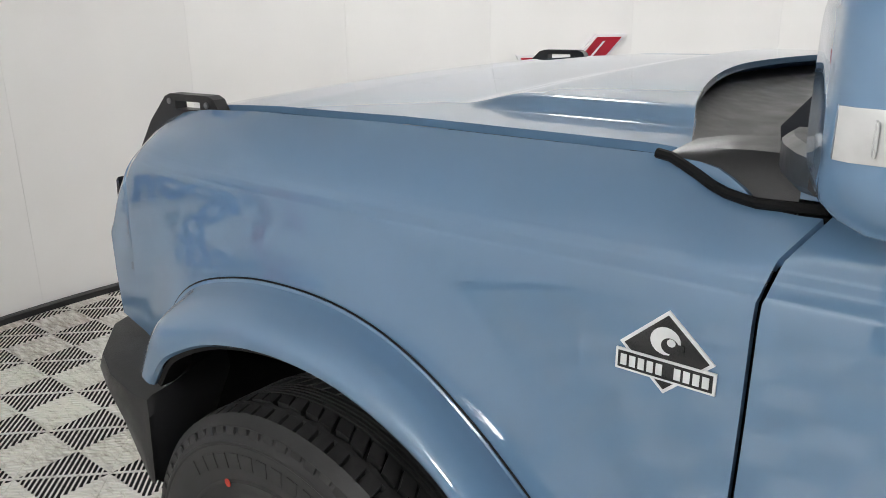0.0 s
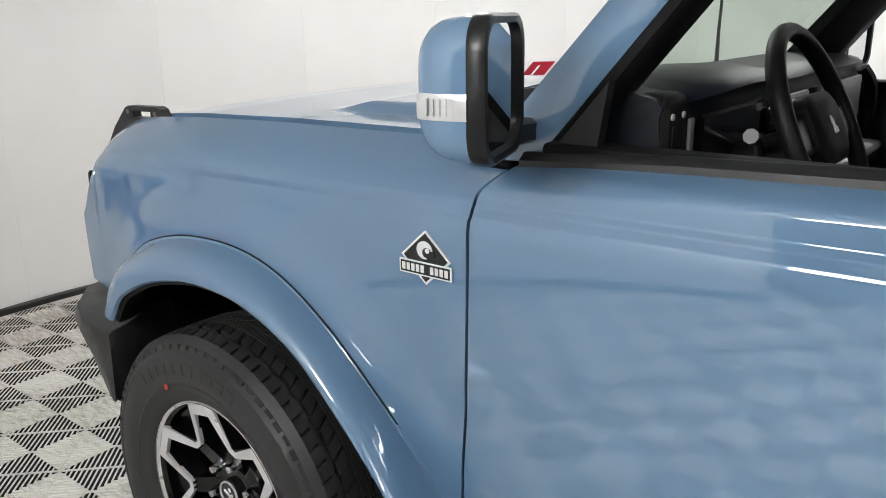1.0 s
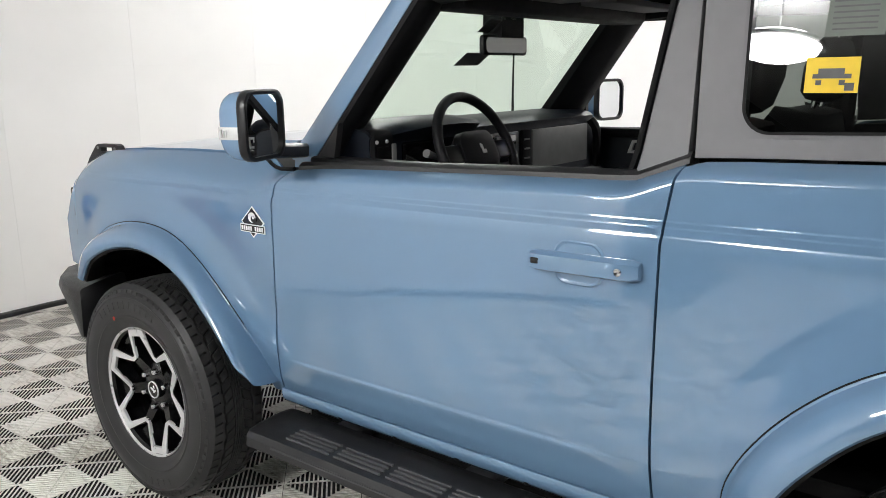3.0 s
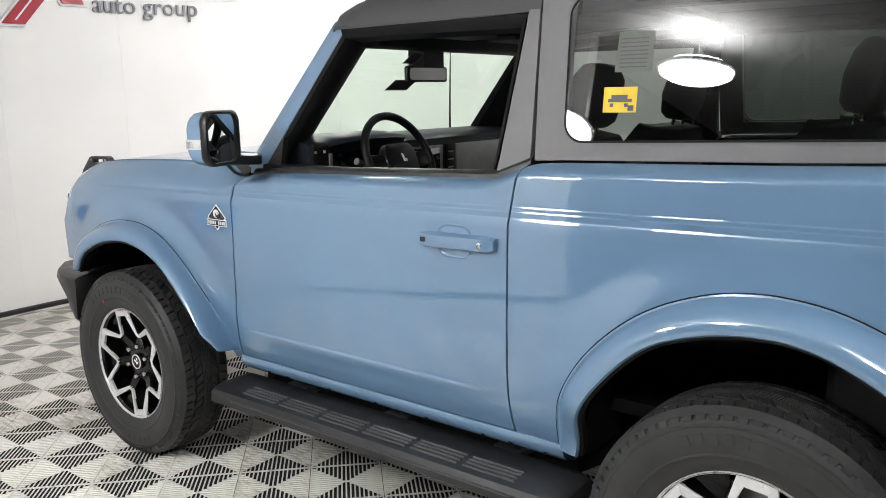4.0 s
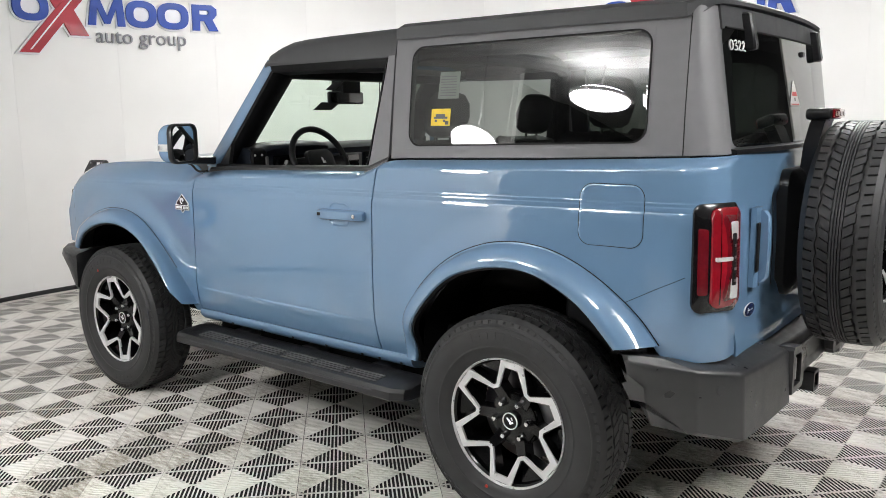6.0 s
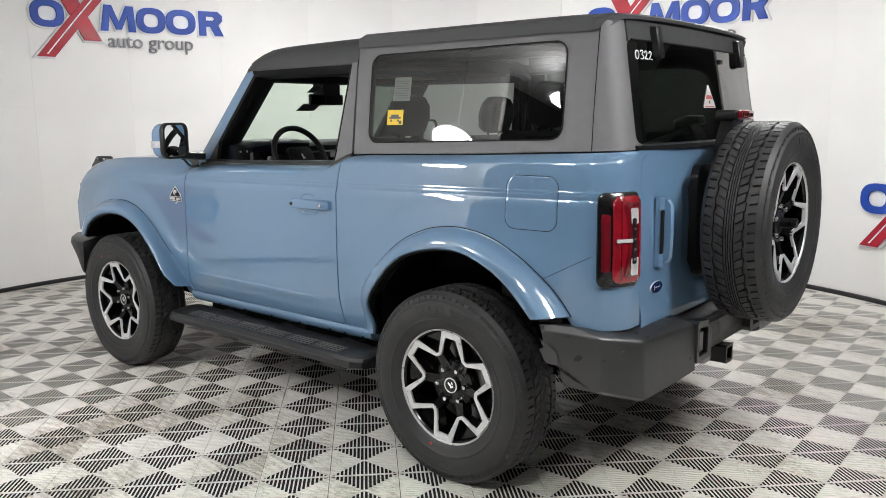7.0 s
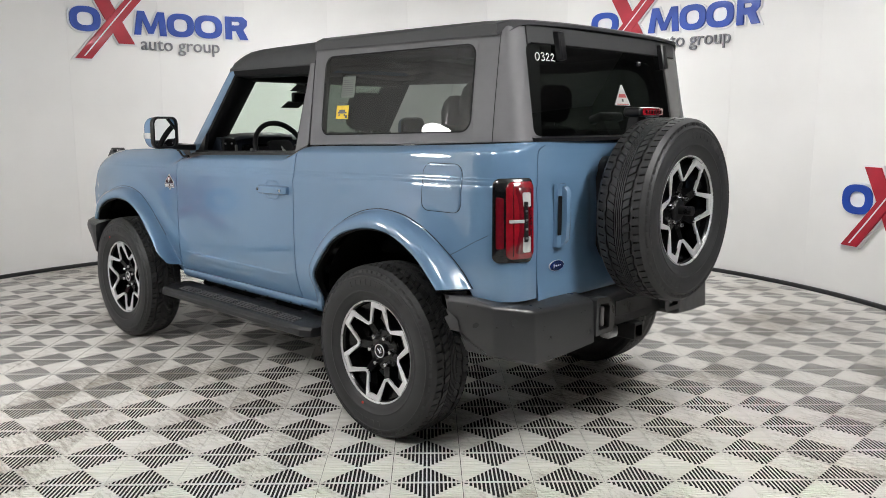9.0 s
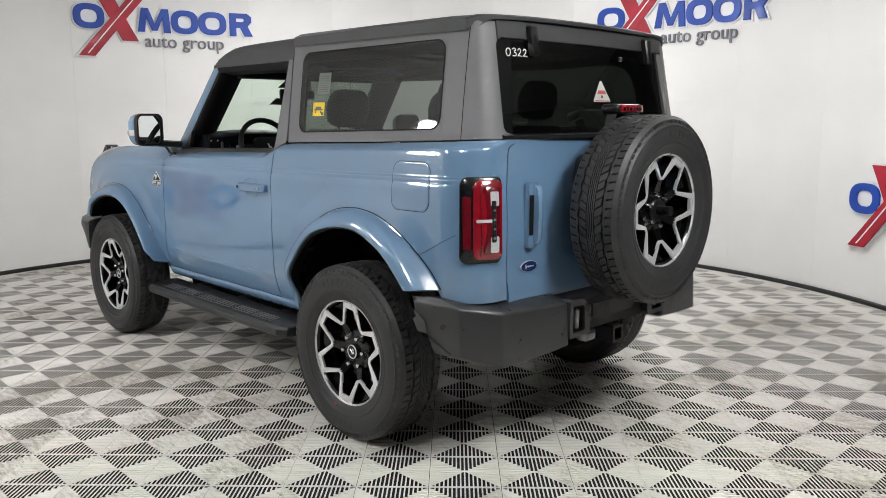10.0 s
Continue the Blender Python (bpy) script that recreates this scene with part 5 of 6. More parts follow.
# ---- door mirrors ----
def door_mirror(s):
    """Housing with a black surround, a mirror glass turned to the driver, a clear turn lamp, on a black arm."""
    base = Matrix.Translation((-0.470, s * 0.993, 1.367)) @ Matrix.Rotation(radians(20 if s < 0 else -8), 4, "Z") @ rot_y(s)
    w, h = 0.194, 0.178
    rings = []
    for x, k, r in ((-0.070, 0.64, 0.045), (-0.067, 0.77, 0.055), (-0.057, 0.88, 0.055), (-0.041, 0.96, 0.05), (-0.020, 0.99, 0.045), (0.003, 1.0, 0.04)):
        rings.append([(x, y, z) for y, z in rounded(w * k, h * k, r * k, 5)])
    bm = loft(rings)
    bm.transform(base)
    shell = part("door_mirror", bm, PAINT, car, "door mirror in body colour and black", 40)
    rings = []
    for x, k, r in ((0.000, 1.01, 0.042), (0.005, 1.03, 0.044), (0.018, 1.035, 0.044), (0.024, 1.02, 0.042), (0.026, 0.98, 0.040), (0.024, 0.90, 0.036), (0.014, 0.88, 0.034)):
        rings.append([(x, y, z) for y, z in rounded(w * k, h * k, r, 5)])
    bm = loft(rings)
    bm.transform(base)
    part("mirror_surround", bm, SATIN, shell, "black surround", 40)
    bm = bmesh.new()
    bm.faces.new([bm.verts.new((0.0165, y, z)) for y, z in rounded(w * 0.89, h * 0.89, 0.034, 5)])
    bm.transform(base)
    part("mirror_glass", bm, MIRROR, shell, "mirror glass", 0)
    rings = []
    for x, k in ((-0.068, 0.80), (-0.060, 0.885), (-0.041, 0.97), (-0.020, 1.005), (0.001, 1.012)):
        ring = []
        for y, z in ((-w * k / 2 - 0.001, 0.000), (-w * k / 2 - 0.0028, -0.005), (-w * k / 2 - 0.0028, -0.027), (-w * k / 2 - 0.001, -0.032), (-w * k / 2 + 0.02, -0.032), (-w * k / 2 + 0.02, 0.000)):
            ring.append((x, y, z))
        rings.append(ring)
    bm = loft(rings)
    bm.transform(base)
    lens = part("turn_lamp", bm, CLEARLENS, shell, "clear turn lamp band", 30)
    for k in range(6):
        rib = box((-0.050 + 0.0085 * k, -w / 2 - 0.0036, -0.0265), (-0.0485 + 0.0085 * k, -w / 2 + 0.004, -0.0055), 0.0004, 1)
        rib.transform(base)
        part("lens_rib", rib, CLEARLENS, lens)
    rings = []
    for y, x, z, hx, hz in ((0.735, -0.592, 1.276, 0.042, 0.020), (0.775, -0.588, 1.278, 0.040, 0.020), (0.83, -0.572, 1.282, 0.038, 0.020), (0.90, -0.545, 1.288, 0.034, 0.020), (0.945, -0.525, 1.294, 0.030, 0.018)):
        rings.append([(x + hx * a, s * y, z + hz * c) for a, c in ((-1, -0.7), (-0.8, -1), (0.8, -1), (1, -0.7), (1, 0.6), (0.75, 1), (-0.75, 1), (-1, 0.6))])
    bm = loft(rings)
    part("mirror_arm", bm, PLASTIC, shell, "black mirror arm", 40)


door_mirror(-1)
door_mirror(1)
for s in (-1, 1):
    tri = [(-0.512, 1.251), (-0.436, 1.253), (-0.427, 1.358)]
    bm = bmesh.new()
    a = [bm.verts.new((x, s * (tab(z, (1.25, 0.757), (1.40, 0.737))), z)) for x, z in tri]
    b = [bm.verts.new((x, s * (tab(z, (1.25, 0.735), (1.40, 0.715))), z)) for x, z in tri]
    bm.faces.new(a)
    bm.faces.new(b[::-1])
    for k in range(3):
        bm.faces.new((a[k], a[(k + 1) % 3], b[(k + 1) % 3], b[k]))
    part("sail_panel", bm, PLASTIC, LEFT[1] if s < 0 else RIGHT[1], "black corner piece of the door window", 0)


# ---- grab loops on the bonnet corners ----
def bonnet_loop(s):
    pts_out = [(-1.955, 1.115), (-1.90, 1.182), (-1.838, 1.237), (-1.820, 1.243), (-1.695, 1.246), (-1.678, 1.240), (-1.656, 1.208), (-1.75, 1.196), (-1.85, 1.160)]
    hole = [(-1.805, 1.214), (-1.722, 1.217), (-1.722, 1.232), (-1.805, 1.230)]
    bm = prism(pts_out, 0.026, holes=[hole])
    bm.transform(Matrix(((1, 0, 0, 0), (0, 0, 1, 0), (0, 1, 0, 0), (0, 0, 0, 1))))
    bm.transform(Matrix.Translation((0, s * 0.688 - 0.013, 0)))
    lp = part("bonnet_loop", bm, PLASTIC, car, "black tie-down loop on the bonnet corner", 0)
    for x in (-1.823, -1.700):
        b = disc_stack([(0.006, 0.0), (0.006, 0.003), (0.001, 0.004)], 10, axis="y")
        b.transform(Matrix.Translation((x, s * 0.688, 1.228)) @ rot_y(s) @ pose(0, -0.013, 0))
        part("bolt", b, STEEL, lp, "small bolt")


bonnet_loop(-1)
bonnet_loop(1)

# ---- front end: lamp bezel, grille, bumper ----
def front_sec(z0, z1, x, w, r, name, material, label):
    rings = []
    for z in (z0, z1):
        ring = []
        for k in range(25):
            y = lerp(-w, w, k / 24)
            e = max(0, abs(y) - (w - r)) / r
            ring.append((x + 0.16 * e * e, y, z))
        ring += [(x + 0.22, w - 0.02, z), (x + 0.22, -(w - 0.02), z)]
        rings.append(ring)
    return part(name, loft(rings), material, car, label, 30)


front_sec(0.800, 1.062, -2.005, 0.775, 0.30, "grille", SATIN, "dark grille panel with round lamps")
front_sec(0.760, 0.800, -2.00, 0.79, 0.30, "front_valance", PAINT, "body-coloured strip under the grille")
for s in (-1, 1):
    pts = [(-1.965, 0.985), (-1.957, 1.060), (-1.948, 1.068), (-1.944, 1.0), (-1.938, 0.90), (-1.925, 0.84), (-1.938, 0.838), (-1.955, 0.89)]
    bm = prism(pts, 0.05)
    bm.transform(Matrix(((1, 0, 0, 0), (0, 0, 1, 0), (0, 1, 0, 0), (0, 0, 0, 1))))
    bm.transform(Matrix.Translation((0, s * 0.738 - 0.025, 0)))
    part("lamp_bezel", bm, SATIN, car, "clear edge of the head lamp", 0)
rings = []
for y, x0, x1, z0, z1 in ((-0.925, -1.72, -1.655, 0.53, 0.715), (-0.915, -1.82, -1.650, 0.53, 0.725), (-0.885, -1.90, -1.640, 0.50, 0.735), (-0.80, -2.00, -1.66, 0.47, 0.745), (-0.6, -2.10, -1.75, 0.45, 0.74), (-0.3, -2.13, -1.8, 0.45, 0.73), (0.3, -2.13, -1.8, 0.45, 0.73), (0.6, -2.10, -1.75, 0.45, 0.74), (0.80, -2.00, -1.66, 0.47, 0.745), (0.885, -1.90, -1.640, 0.50, 0.735), (0.915, -1.82, -1.650, 0.53, 0.725), (0.925, -1.72, -1.655, 0.53, 0.715)):
    c = lerp(x0, x1, 0.55)
    rings.append([(x0 + 0.02, y, z1 - 0.005), (x0, y, z1 - 0.04), (lerp(x0, x1, 0.30), y, lerp(z0, z1, 0.5)), (lerp(x0, x1, 0.66), y, z0), (lerp(x0, x1, 0.85), y, z0), (x1, y, lerp(z0, z1, 0.8)), (x1, y, z1)])
part("front_bumper", loft(rings), PLASTIC, car, "black plastic front bumper", 35)

# ---- tail lamps ----
def lamp_patch(s, s0, s1, z0, z1, out, r, n=10):
    """A raised rounded patch on the rear corner, from way s0 to s1."""
    bm = bmesh.new()
    line = rounded(s1 - s0, z1 - z0, r, 6, (s0 + s1) / 2, (z0 + z1) / 2)
    cs, cz = (s0 + s1) / 2, (z0 + z1) / 2
    rings = []
    for f, o in ((1.0, -0.006), (1.0, out - 0.004), (0.965, out), (0.6, out + 0.001), (0.25, out + 0.001)):
        ring = []
        for a, z in line:
            q = around(cs + (a - cs) * f, cz + (z - cz) * f, -o)
            ring.append(bm.verts.new((q.x, s * -q.y, q.z)))
        rings.append(ring)
    m = len(line)
    for a, b in zip(rings, rings[1:]):
        for k in range(m):
            bm.faces.new((a[k], a[(k + 1) % m], b[(k + 1) % m], b[k]))
    bm.faces.new(rings[-1])
    return bm


def tail_lamp(s):
    a0, a1 = 1.888, 2.062
    lamp = part("tail_lamp", lamp_patch(s, a0, a1, 0.876, 1.212, 0.016, 0.03), GLOSSBLACK, car, "tall red and clear tail lamp in a black housing", 40)
    part("side_lens", lamp_patch(s, a0 + 0.014, a0 + 0.044, 0.930, 1.140, 0.0172, 0.008), MIDRED, lamp, "dark red side lens", 40)
    part("red_lens", lamp_patch(s, a0 + 0.050, a1 - 0.006, 0.892, 1.200, 0.024, 0.026), REDLENS, lamp, "bright red lens", 40)
    part("lens_field", lamp_patch(s, a0 + 0.084, a1 - 0.018, 0.912, 1.180, 0.0250, 0.012), MIDRED, lamp, "deeper red inner field", 40)
    part("lens_inset", lamp_patch(s, a0 + 0.112, a1 - 0.026, 1.100, 1.158, 0.0262, 0.008), CLEARLENS, lamp, "clear inset", 40)
    part("lens_inset", lamp_patch(s, a0 + 0.112, a1 - 0.026, 0.918, 0.984, 0.0262, 0.008), CLEARLENS, lamp, "clear inset", 40)
    part("lens_core", lamp_patch(s, a0 + 0.116, a1 - 0.040, 0.958, 1.124, 0.0285, 0.005), SATIN, lamp, "grey ribbed reversing lamp", 40)
    part("lens_cut", lamp_patch(s, a0 + 0.075, a0 + 0.078, 0.900, 1.190, 0.0252, 0.0015), DARKRED, lamp, "dark joint of the lens", 40)
    part("lens_divider", lamp_patch(s, a0 + 0.060, a0 + 0.116, 1.038, 1.051, 0.0295, 0.003), CLEARLENS, lamp, "clear divider", 40)
    for k in range(8):
        z = 0.972 + 0.018 * k
        part("reflector", lamp_patch(s, a0 + 0.120, a1 - 0.044, z, z + 0.009, 0.030, 0.002), SATIN if k % 2 else STEEL, lamp)


tail_lamp(-1)
tail_lamp(1)

# small crease from tail lamp to arch
for s in (-1, 1):
    a, b = (1.655, 0.868), (1.872, 0.985)
    pts = []
    for k in range(10):
        ss, z = lerp(a[0], b[0], k / 9), lerp(a[1], b[1], k / 9)
        q = around(ss, z, -0.0006)
        pts.append((q.x, s * -q.y, q.z))
    part("bumper_joint", tube(pts, 0.0009, 6), SEAL, car, "fine joint below the tail lamp")

# ---- tailgate fittings ----
hd = [[(1.972, -0.535, z), (1.988, -0.530, z), (1.995, -0.515, z), (1.995, -0.490, z), (1.988, -0.475, z), (1.972, -0.470, z)] for z in (0.915, 0.935, 1.155, 1.178)]
plate = part("gate_handle", loft(hd), PAINT, tailgate, "tall grey-blue tailgate handle", 40)
grip = [[(1.990, -0.510, z), (2.014 + o, -0.508, z), (2.021 + o, -0.496, z), (2.015 + o, -0.480, z), (1.990, -0.476, z)] for z, o in ((0.93, -0.012), (0.95, 0.004), (1.05, 0.008), (1.15, 0.004), (1.168, -0.012))]
part("grip", loft(grip), PAINT, plate, "", 40)
# solid black strip paints the shade of the opening beside the grip
part("grip_shadow_gap", box((1.9905, -0.5325, 0.965), (1.9970, -0.508, 1.130), 0.004, 1), SEAL, plate, "black strip for the shade in the gap beside the grip")
pts = [(0.052 * math.cos(2 * math.pi * k / 32), 0.023 * math.sin(2 * math.pi * k / 32)) for k in range(32)]
rings = [[(1.974 + o, -0.506 + y * f, 0.834 + z * f) for y, z in pts] for o, f in ((-0.010, 1.0), (-0.002, 1.0), (0.000, 0.97), (0.000, 0.90))]
oval = part("oval_badge", loft(rings), SILVERPLASTIC, tailgate, "blue oval badge with a bright rim", 40)
rings = [[(1.974 + o, -0.506 + y * f, 0.834 + z * f) for y, z in pts] for o, f in ((-0.004, 0.94), (0.0008, 0.93), (0.0016, 0.5))]
part("oval_field", loft(rings), OVALBLUE, oval, "blue field", 40)
for dy, w, h in ((-0.022, 0.005, 0.018), (-0.016, 0.010, 0.004), (-0.004, 0.009, 0.007), (0.009, 0.008, 0.006), (0.022, 0.010, 0.004)):
    part("oval_mark", box((1.9750, -0.506 + dy - w / 2, 0.834 - h / 2), (1.9762, -0.506 + dy + w / 2, 0.834 + h / 2), 0.002, 1), SILVERPLASTIC, oval)

# rear glass hinges
for y in (-0.418, 0.432):
    rings = []
    for z, x, k in ((1.806, 1.886, 0.6), (1.800, 1.902, 1.0), (1.76, 1.910, 1.0), (1.70, 1.921, 1.0), (1.688, 1.920, 0.9), (1.684, 1.912, 0.6)):
        w = 0.021 * k
        rings.append([(x - 0.025, y - w, z), (x, y - w, z), (x + 0.006, y - w * 0.7, z), (x + 0.006, y + w * 0.7, z), (x, y + w, z), (x - 0.025, y + w, z)])
    part("glass_hinge", loft(rings), SATIN, rear_glass, "black hinge of the rear glass", 35)
part("glass_knob", box((1.890, 0.178, 1.690), (1.918, 0.208, 1.710), 0.004, 1), SATIN, rear_glass, "small black fitting")


# stickers and marker on the rear glass
def on_glass(pts, out, name, material, parent, label=""):
    bm = bmesh.new()
    bm.faces.new([bm.verts.new((glass_x(y, z) + 0.005 + out, y, z)) for y, z in pts])
    return part(name, bm, material, parent, label, 0)


tri = on_glass([(-0.042, 1.505), (0.085, 1.505), (0.085, 1.512), (0.028, 1.597), (0.016, 1.597), (-0.042, 1.512)], 0.0012, "triangle_sticker", PAPER, rear_glass, "white triangular sticker")
on_glass([(-0.012, 1.540), (0.056, 1.540), (0.048, 1.556), (-0.004, 1.556)], 0.0020, "print_bar", PINK, tri)
on_glass([(0.014, 1.522), (0.030, 1.522), (0.030, 1.534), (0.014, 1.534)], 0.0020, "print_bar", PRINT, tri)
on_glass([(-0.03, 1.508), (0.072, 1.508), (0.072, 1.512), (-0.03, 1.512)], 0.0020, "print_bar", PINK, tri)

# number written on the glass by hand
STROKES = [[(0.15, 0.9), (0.0, 0.55), (0.1, 0.08), (0.35, 0.1), (0.5, 0.5), (0.4, 0.88), (0.15, 0.92)],
           [(0.72, 0.85), (0.95, 0.98), (1.12, 0.78), (0.9, 0.55), (1.15, 0.38), (1.05, 0.08), (0.72, 0.1)],
           [(1.35, 0.72), (1.5, 0.95), (1.7, 0.78), (1.55, 0.4), (1.3, 0.1), (1.55, 0.12), (1.78, 0.06)],
           [(1.98, 0.70), (2.12, 0.93), (2.32, 0.76), (2.18, 0.4), (1.95, 0.1), (2.2, 0.12), (2.45, 0.05)]]
bmn = bmesh.new()
for st in STROKES:
    pts = []
    for a, b in st:
        z = 1.678 + b * 0.034
        y = -0.568 + a * 0.0485
        pts.append((glass_x(y, z) + 0.0055, y, z))
    tube(pts, 0.0022, 6, bmn, 22)
part("written_number", bmn, CHALK, rear_glass, "white hand-written number 0322", 40)

# high brake lamp above the spare wheel
hb = part("high_brake_lamp", box((2.00, -0.075, 1.453), (2.088, 0.118, 1.495), 0.014, 3), SATIN, car, "black arm with a red brake lamp")
part("lens", box((2.086, -0.054, 1.459), (2.096, 0.112, 1.491), 0.006, 2), REDLENS, hb, "red lens")
part("arm", loft([[(x, -0.045, z), (x + 0.05, -0.045, z), (x + 0.05, 0.075, z), (x, 0.075, z)] for x, z in ((1.985, 1.24), (1.995, 1.36), (2.012, 1.44), (2.02, 1.46))]), SATIN, hb, "black arm")
for k in range(6):
    part("lens_cell", box((2.0955, -0.042 + 0.0245 * k, 1.466), (2.0972, -0.026 + 0.0245 * k, 1.482), 0.002, 1), DARKRED, hb)
part("spare_carrier", loft([[(x, y * k, 1.05 + z * k) for y, z in rounded(0.40, 0.46, 0.06, 4)] for x, k in ((1.945, 1.0), (1.992, 1.0), (2.002, 0.96), (2.03, 0.70), (2.11, 0.62))]), SATIN, car, "black spare wheel carrier")

# gate hinges on the far side
for z in (0.86, 1.20):
    part("gate_hinge", box((1.965, 0.56, z - 0.03), (2.01, 0.68, z + 0.03), 0.01, 1), PAINT, tailgate)

# ---- rear bumper ----
def bumper_sec(y, xf, xr, zt, zb, rear_cut=0.0):
    """A slice of the bumper at y: from xf (front) to xr (rear), zt to zb."""
    return [(xf, y, zt + 0.012), (lerp(xf, xr, 0.55), y, zt + 0.008), (xr - 0.018, y, zt - 0.010), (xr - 0.008, y, zt - 0.015), (xr - 0.002, y, zt - 0.022), (xr, y, zt - 0.031), (xr + rear_cut * 0.15, y, lerp(zt, zb, 0.6)), (xr + rear_cut * 0.3, y, zb + 0.012), (xr - 0.012, y, zb), (xf + 0.09, y, zb), (xf + 0.02, y, lerp(zt, zb, 0.5)), (xf, y, lerp(zt, zb, 0.12))]


for s in (-1, 1):
    secs = []
    for y, xf, xr, zt, zb in ((0.920, 1.700, 1.728, 0.724, 0.640), (0.912, 1.702, 1.752, 0.726, 0.590), (0.878, 1.708, 1.932, 0.724, 0.508), (0.874, 1.710, 1.940, 0.724, 0.505), (0.868, 1.712, 1.945, 0.723, 0.502), (0.745, 1.80, 2.034, 0.703, 0.462), (0.738, 1.81, 2.038, 0.701, 0.458), (0.728, 1.82, 2.039, 0.700, 0.457), (0.55, 1.88, 2.057, 0.697, 0.466), (0.42, 1.88, 2.070, 0.695, 0.478), (0.375, 1.88, 2.075, 0.692, 0.484), (0.368, 1.88, 2.066, 0.686, 0.490)):
        secs.append(bumper_sec(s * y, xf, xr, zt, zb, 0.03))
    end = part("rear_bumper_end", loft(secs), BUMPERBLACK, car, "black plastic rear bumper end", 29)
    b = disc_stack([(0.017, 0.0), (0.017, 0.002), (0.0155, 0.003), (0.010, 0.003), (0.0095, 0.0015), (0.001, 0.0015)], 20, axis="y")
    b.transform(rot_y(s) @ pose(1.990, -0.8045, 0.640, 0, 0, 60))
    part("parking_sensor", b, ROOFDARK, end, "round parking sensor")
    # hook recess frame
    outer = [(-0.078, -0.080), (0.050, -0.080), (0.066, -0.060), (0.066, 0.030), (0.020, 0.078), (-0.066, 0.086), (-0.078, 0.076)]
    inner = [(-0.058, -0.058), (0.022, -0.058), (0.026, -0.052), (0.026, 0.036), (0.014, 0.052), (-0.052, 0.058), (-0.058, 0.050)]
    fr = prism(outer, 0.055, holes=[inner])
    fr.transform(Matrix.Translation((2.034, s * 0.292, 0.600)) @ Matrix(((0, 0, 1, 0), (-s, 0, 0, 0), (0, 1, 0, 0), (0, 0, 0, 1))))
    frame_ob = part("hook_frame", fr, BUMPERBLACK, end, "raised frame round the tow hook", 0)
    part("tow_hook", box((2.05, s * 0.305 - 0.012, 0.552), (2.082, s * 0.305 + 0.012, 0.640), 0.006, 1), STEEL, end, "grey tow hook")
secs = []
for y in (-0.366, -0.20, 0.0, 0.20, 0.366):
    secs.append(bumper_sec(y, 1.86, 2.042, 0.680, 0.515, 0.05))
part("rear_bumper_middle", loft(secs), BUMPERBLACK, car, "black middle section of the rear bumper", 30)
part("number_recess", box((2.046, -0.16, 0.545), (2.052, 0.16, 0.635), 0.004, 1), SATIN, car, "plain black recess in the bumper")
h = prism(rounded(0.078, 0.078, 0.01, 3), 0.10, holes=[rounded(0.054, 0.054, 0.006, 3)])
h.transform(Matrix.Translation((1.985, -0.005, 0.475)) @ Matrix(((0, 0, 1, 0), (1, 0, 0, 0), (0, 1, 0, 0), (0, 0, 0, 1))))
part("tow_hitch", h, SATIN, car, "square black tow hitch tube", 0)
part("hitch_block", box((1.80, -0.10, 0.47), (1.97, 0.10, 0.52), 0.01, 1), UNDER, car, "black hitch cross bar")
part("trailer_socket", box((2.00, -0.215, 0.468), (2.06, -0.135, 0.522), 0.015, 2), STEEL, car, "grey trailer socket")
ex = bmesh.new()
rings = []
for x, r in ((1.70, 0.028), (1.985, 0.030), (1.990, 0.032), (1.990, 0.027), (1.90, 0.026)):
    rings.append([(x + 0.0, -0.555 + r * math.cos(2 * math.pi * k / 20), 0.474 + r * math.sin(2 * math.pi * k / 20) - (x - 1.9) * 0.10) for k in range(20)])
loft(rings, ex, False)
part("exhaust_tip", ex, CHROME, car, "bright exhaust tip")

# ---- wipers, aerial ----
for y0, y1 in ((-0.52, 0.05), (0.02, 0.52)):
    part("wiper", tube([(-0.70, y0 + 0.30, 1.262), (-0.668, y0, 1.285), (-0.672, y1, 1.283)], 0.008, 6), SATIN, car, "black windscreen wiper")
aerial = part("aerial", tube([(-0.80, 0.725, 1.25), (-0.80, 0.725, 1.30), (-0.80, 0.725, 1.40), (-0.79, 0.725, 1.75)], [0.012, 0.007, 0.005, 0.0025], 8), SEAL, car, "thin black aerial on the far fender")

# paper and stickers on the quarter window, seen from outside
def on_quarter(pts, name, material, parent, out=0.0012, label=""):
    bm = bmesh.new()
    verts = []
    for x, z in pts:
        verts.append(bm.verts.new((x, -(top_side_y(z) + 0.0038 + out), z)))
    bm.faces.new(verts)
    return part(name, bm, material, parent, label, 0)


QW = [o for o in car.children if o.name.startswith("quarter_window")][0]
yel = on_quarter([(0.813, 1.444), (0.905, 1.444), (0.905, 1.508), (0.813, 1.508)], "yellow_sticker", YELLOW, QW, 0.0012, "yellow sticker with a dark drawing")
for x0, x1, z0, z1 in ((0.826, 0.892, 1.470, 1.478), (0.835, 0.880, 1.478, 1.488), (0.832, 0.842, 1.458, 1.467), (0.872, 0.882, 1.458, 1.467), (0.882, 0.898, 1.448, 1.462)):
    on_quarter([(x0, z0), (x1, z0), (x1, z1), (x0, z1)], "print_bar", PRINT, yel, 0.0020)
# form lies outside the pane; the glass tint's darkening is in its colour
form = on_quarter([(0.838, 1.545), (0.938, 1.545), (0.940, 1.645), (0.844, 1.645)], "paper_form", FORMPAPER, QW, 0.0012, "pale printed form, darkened in colour as if behind tinted glass")
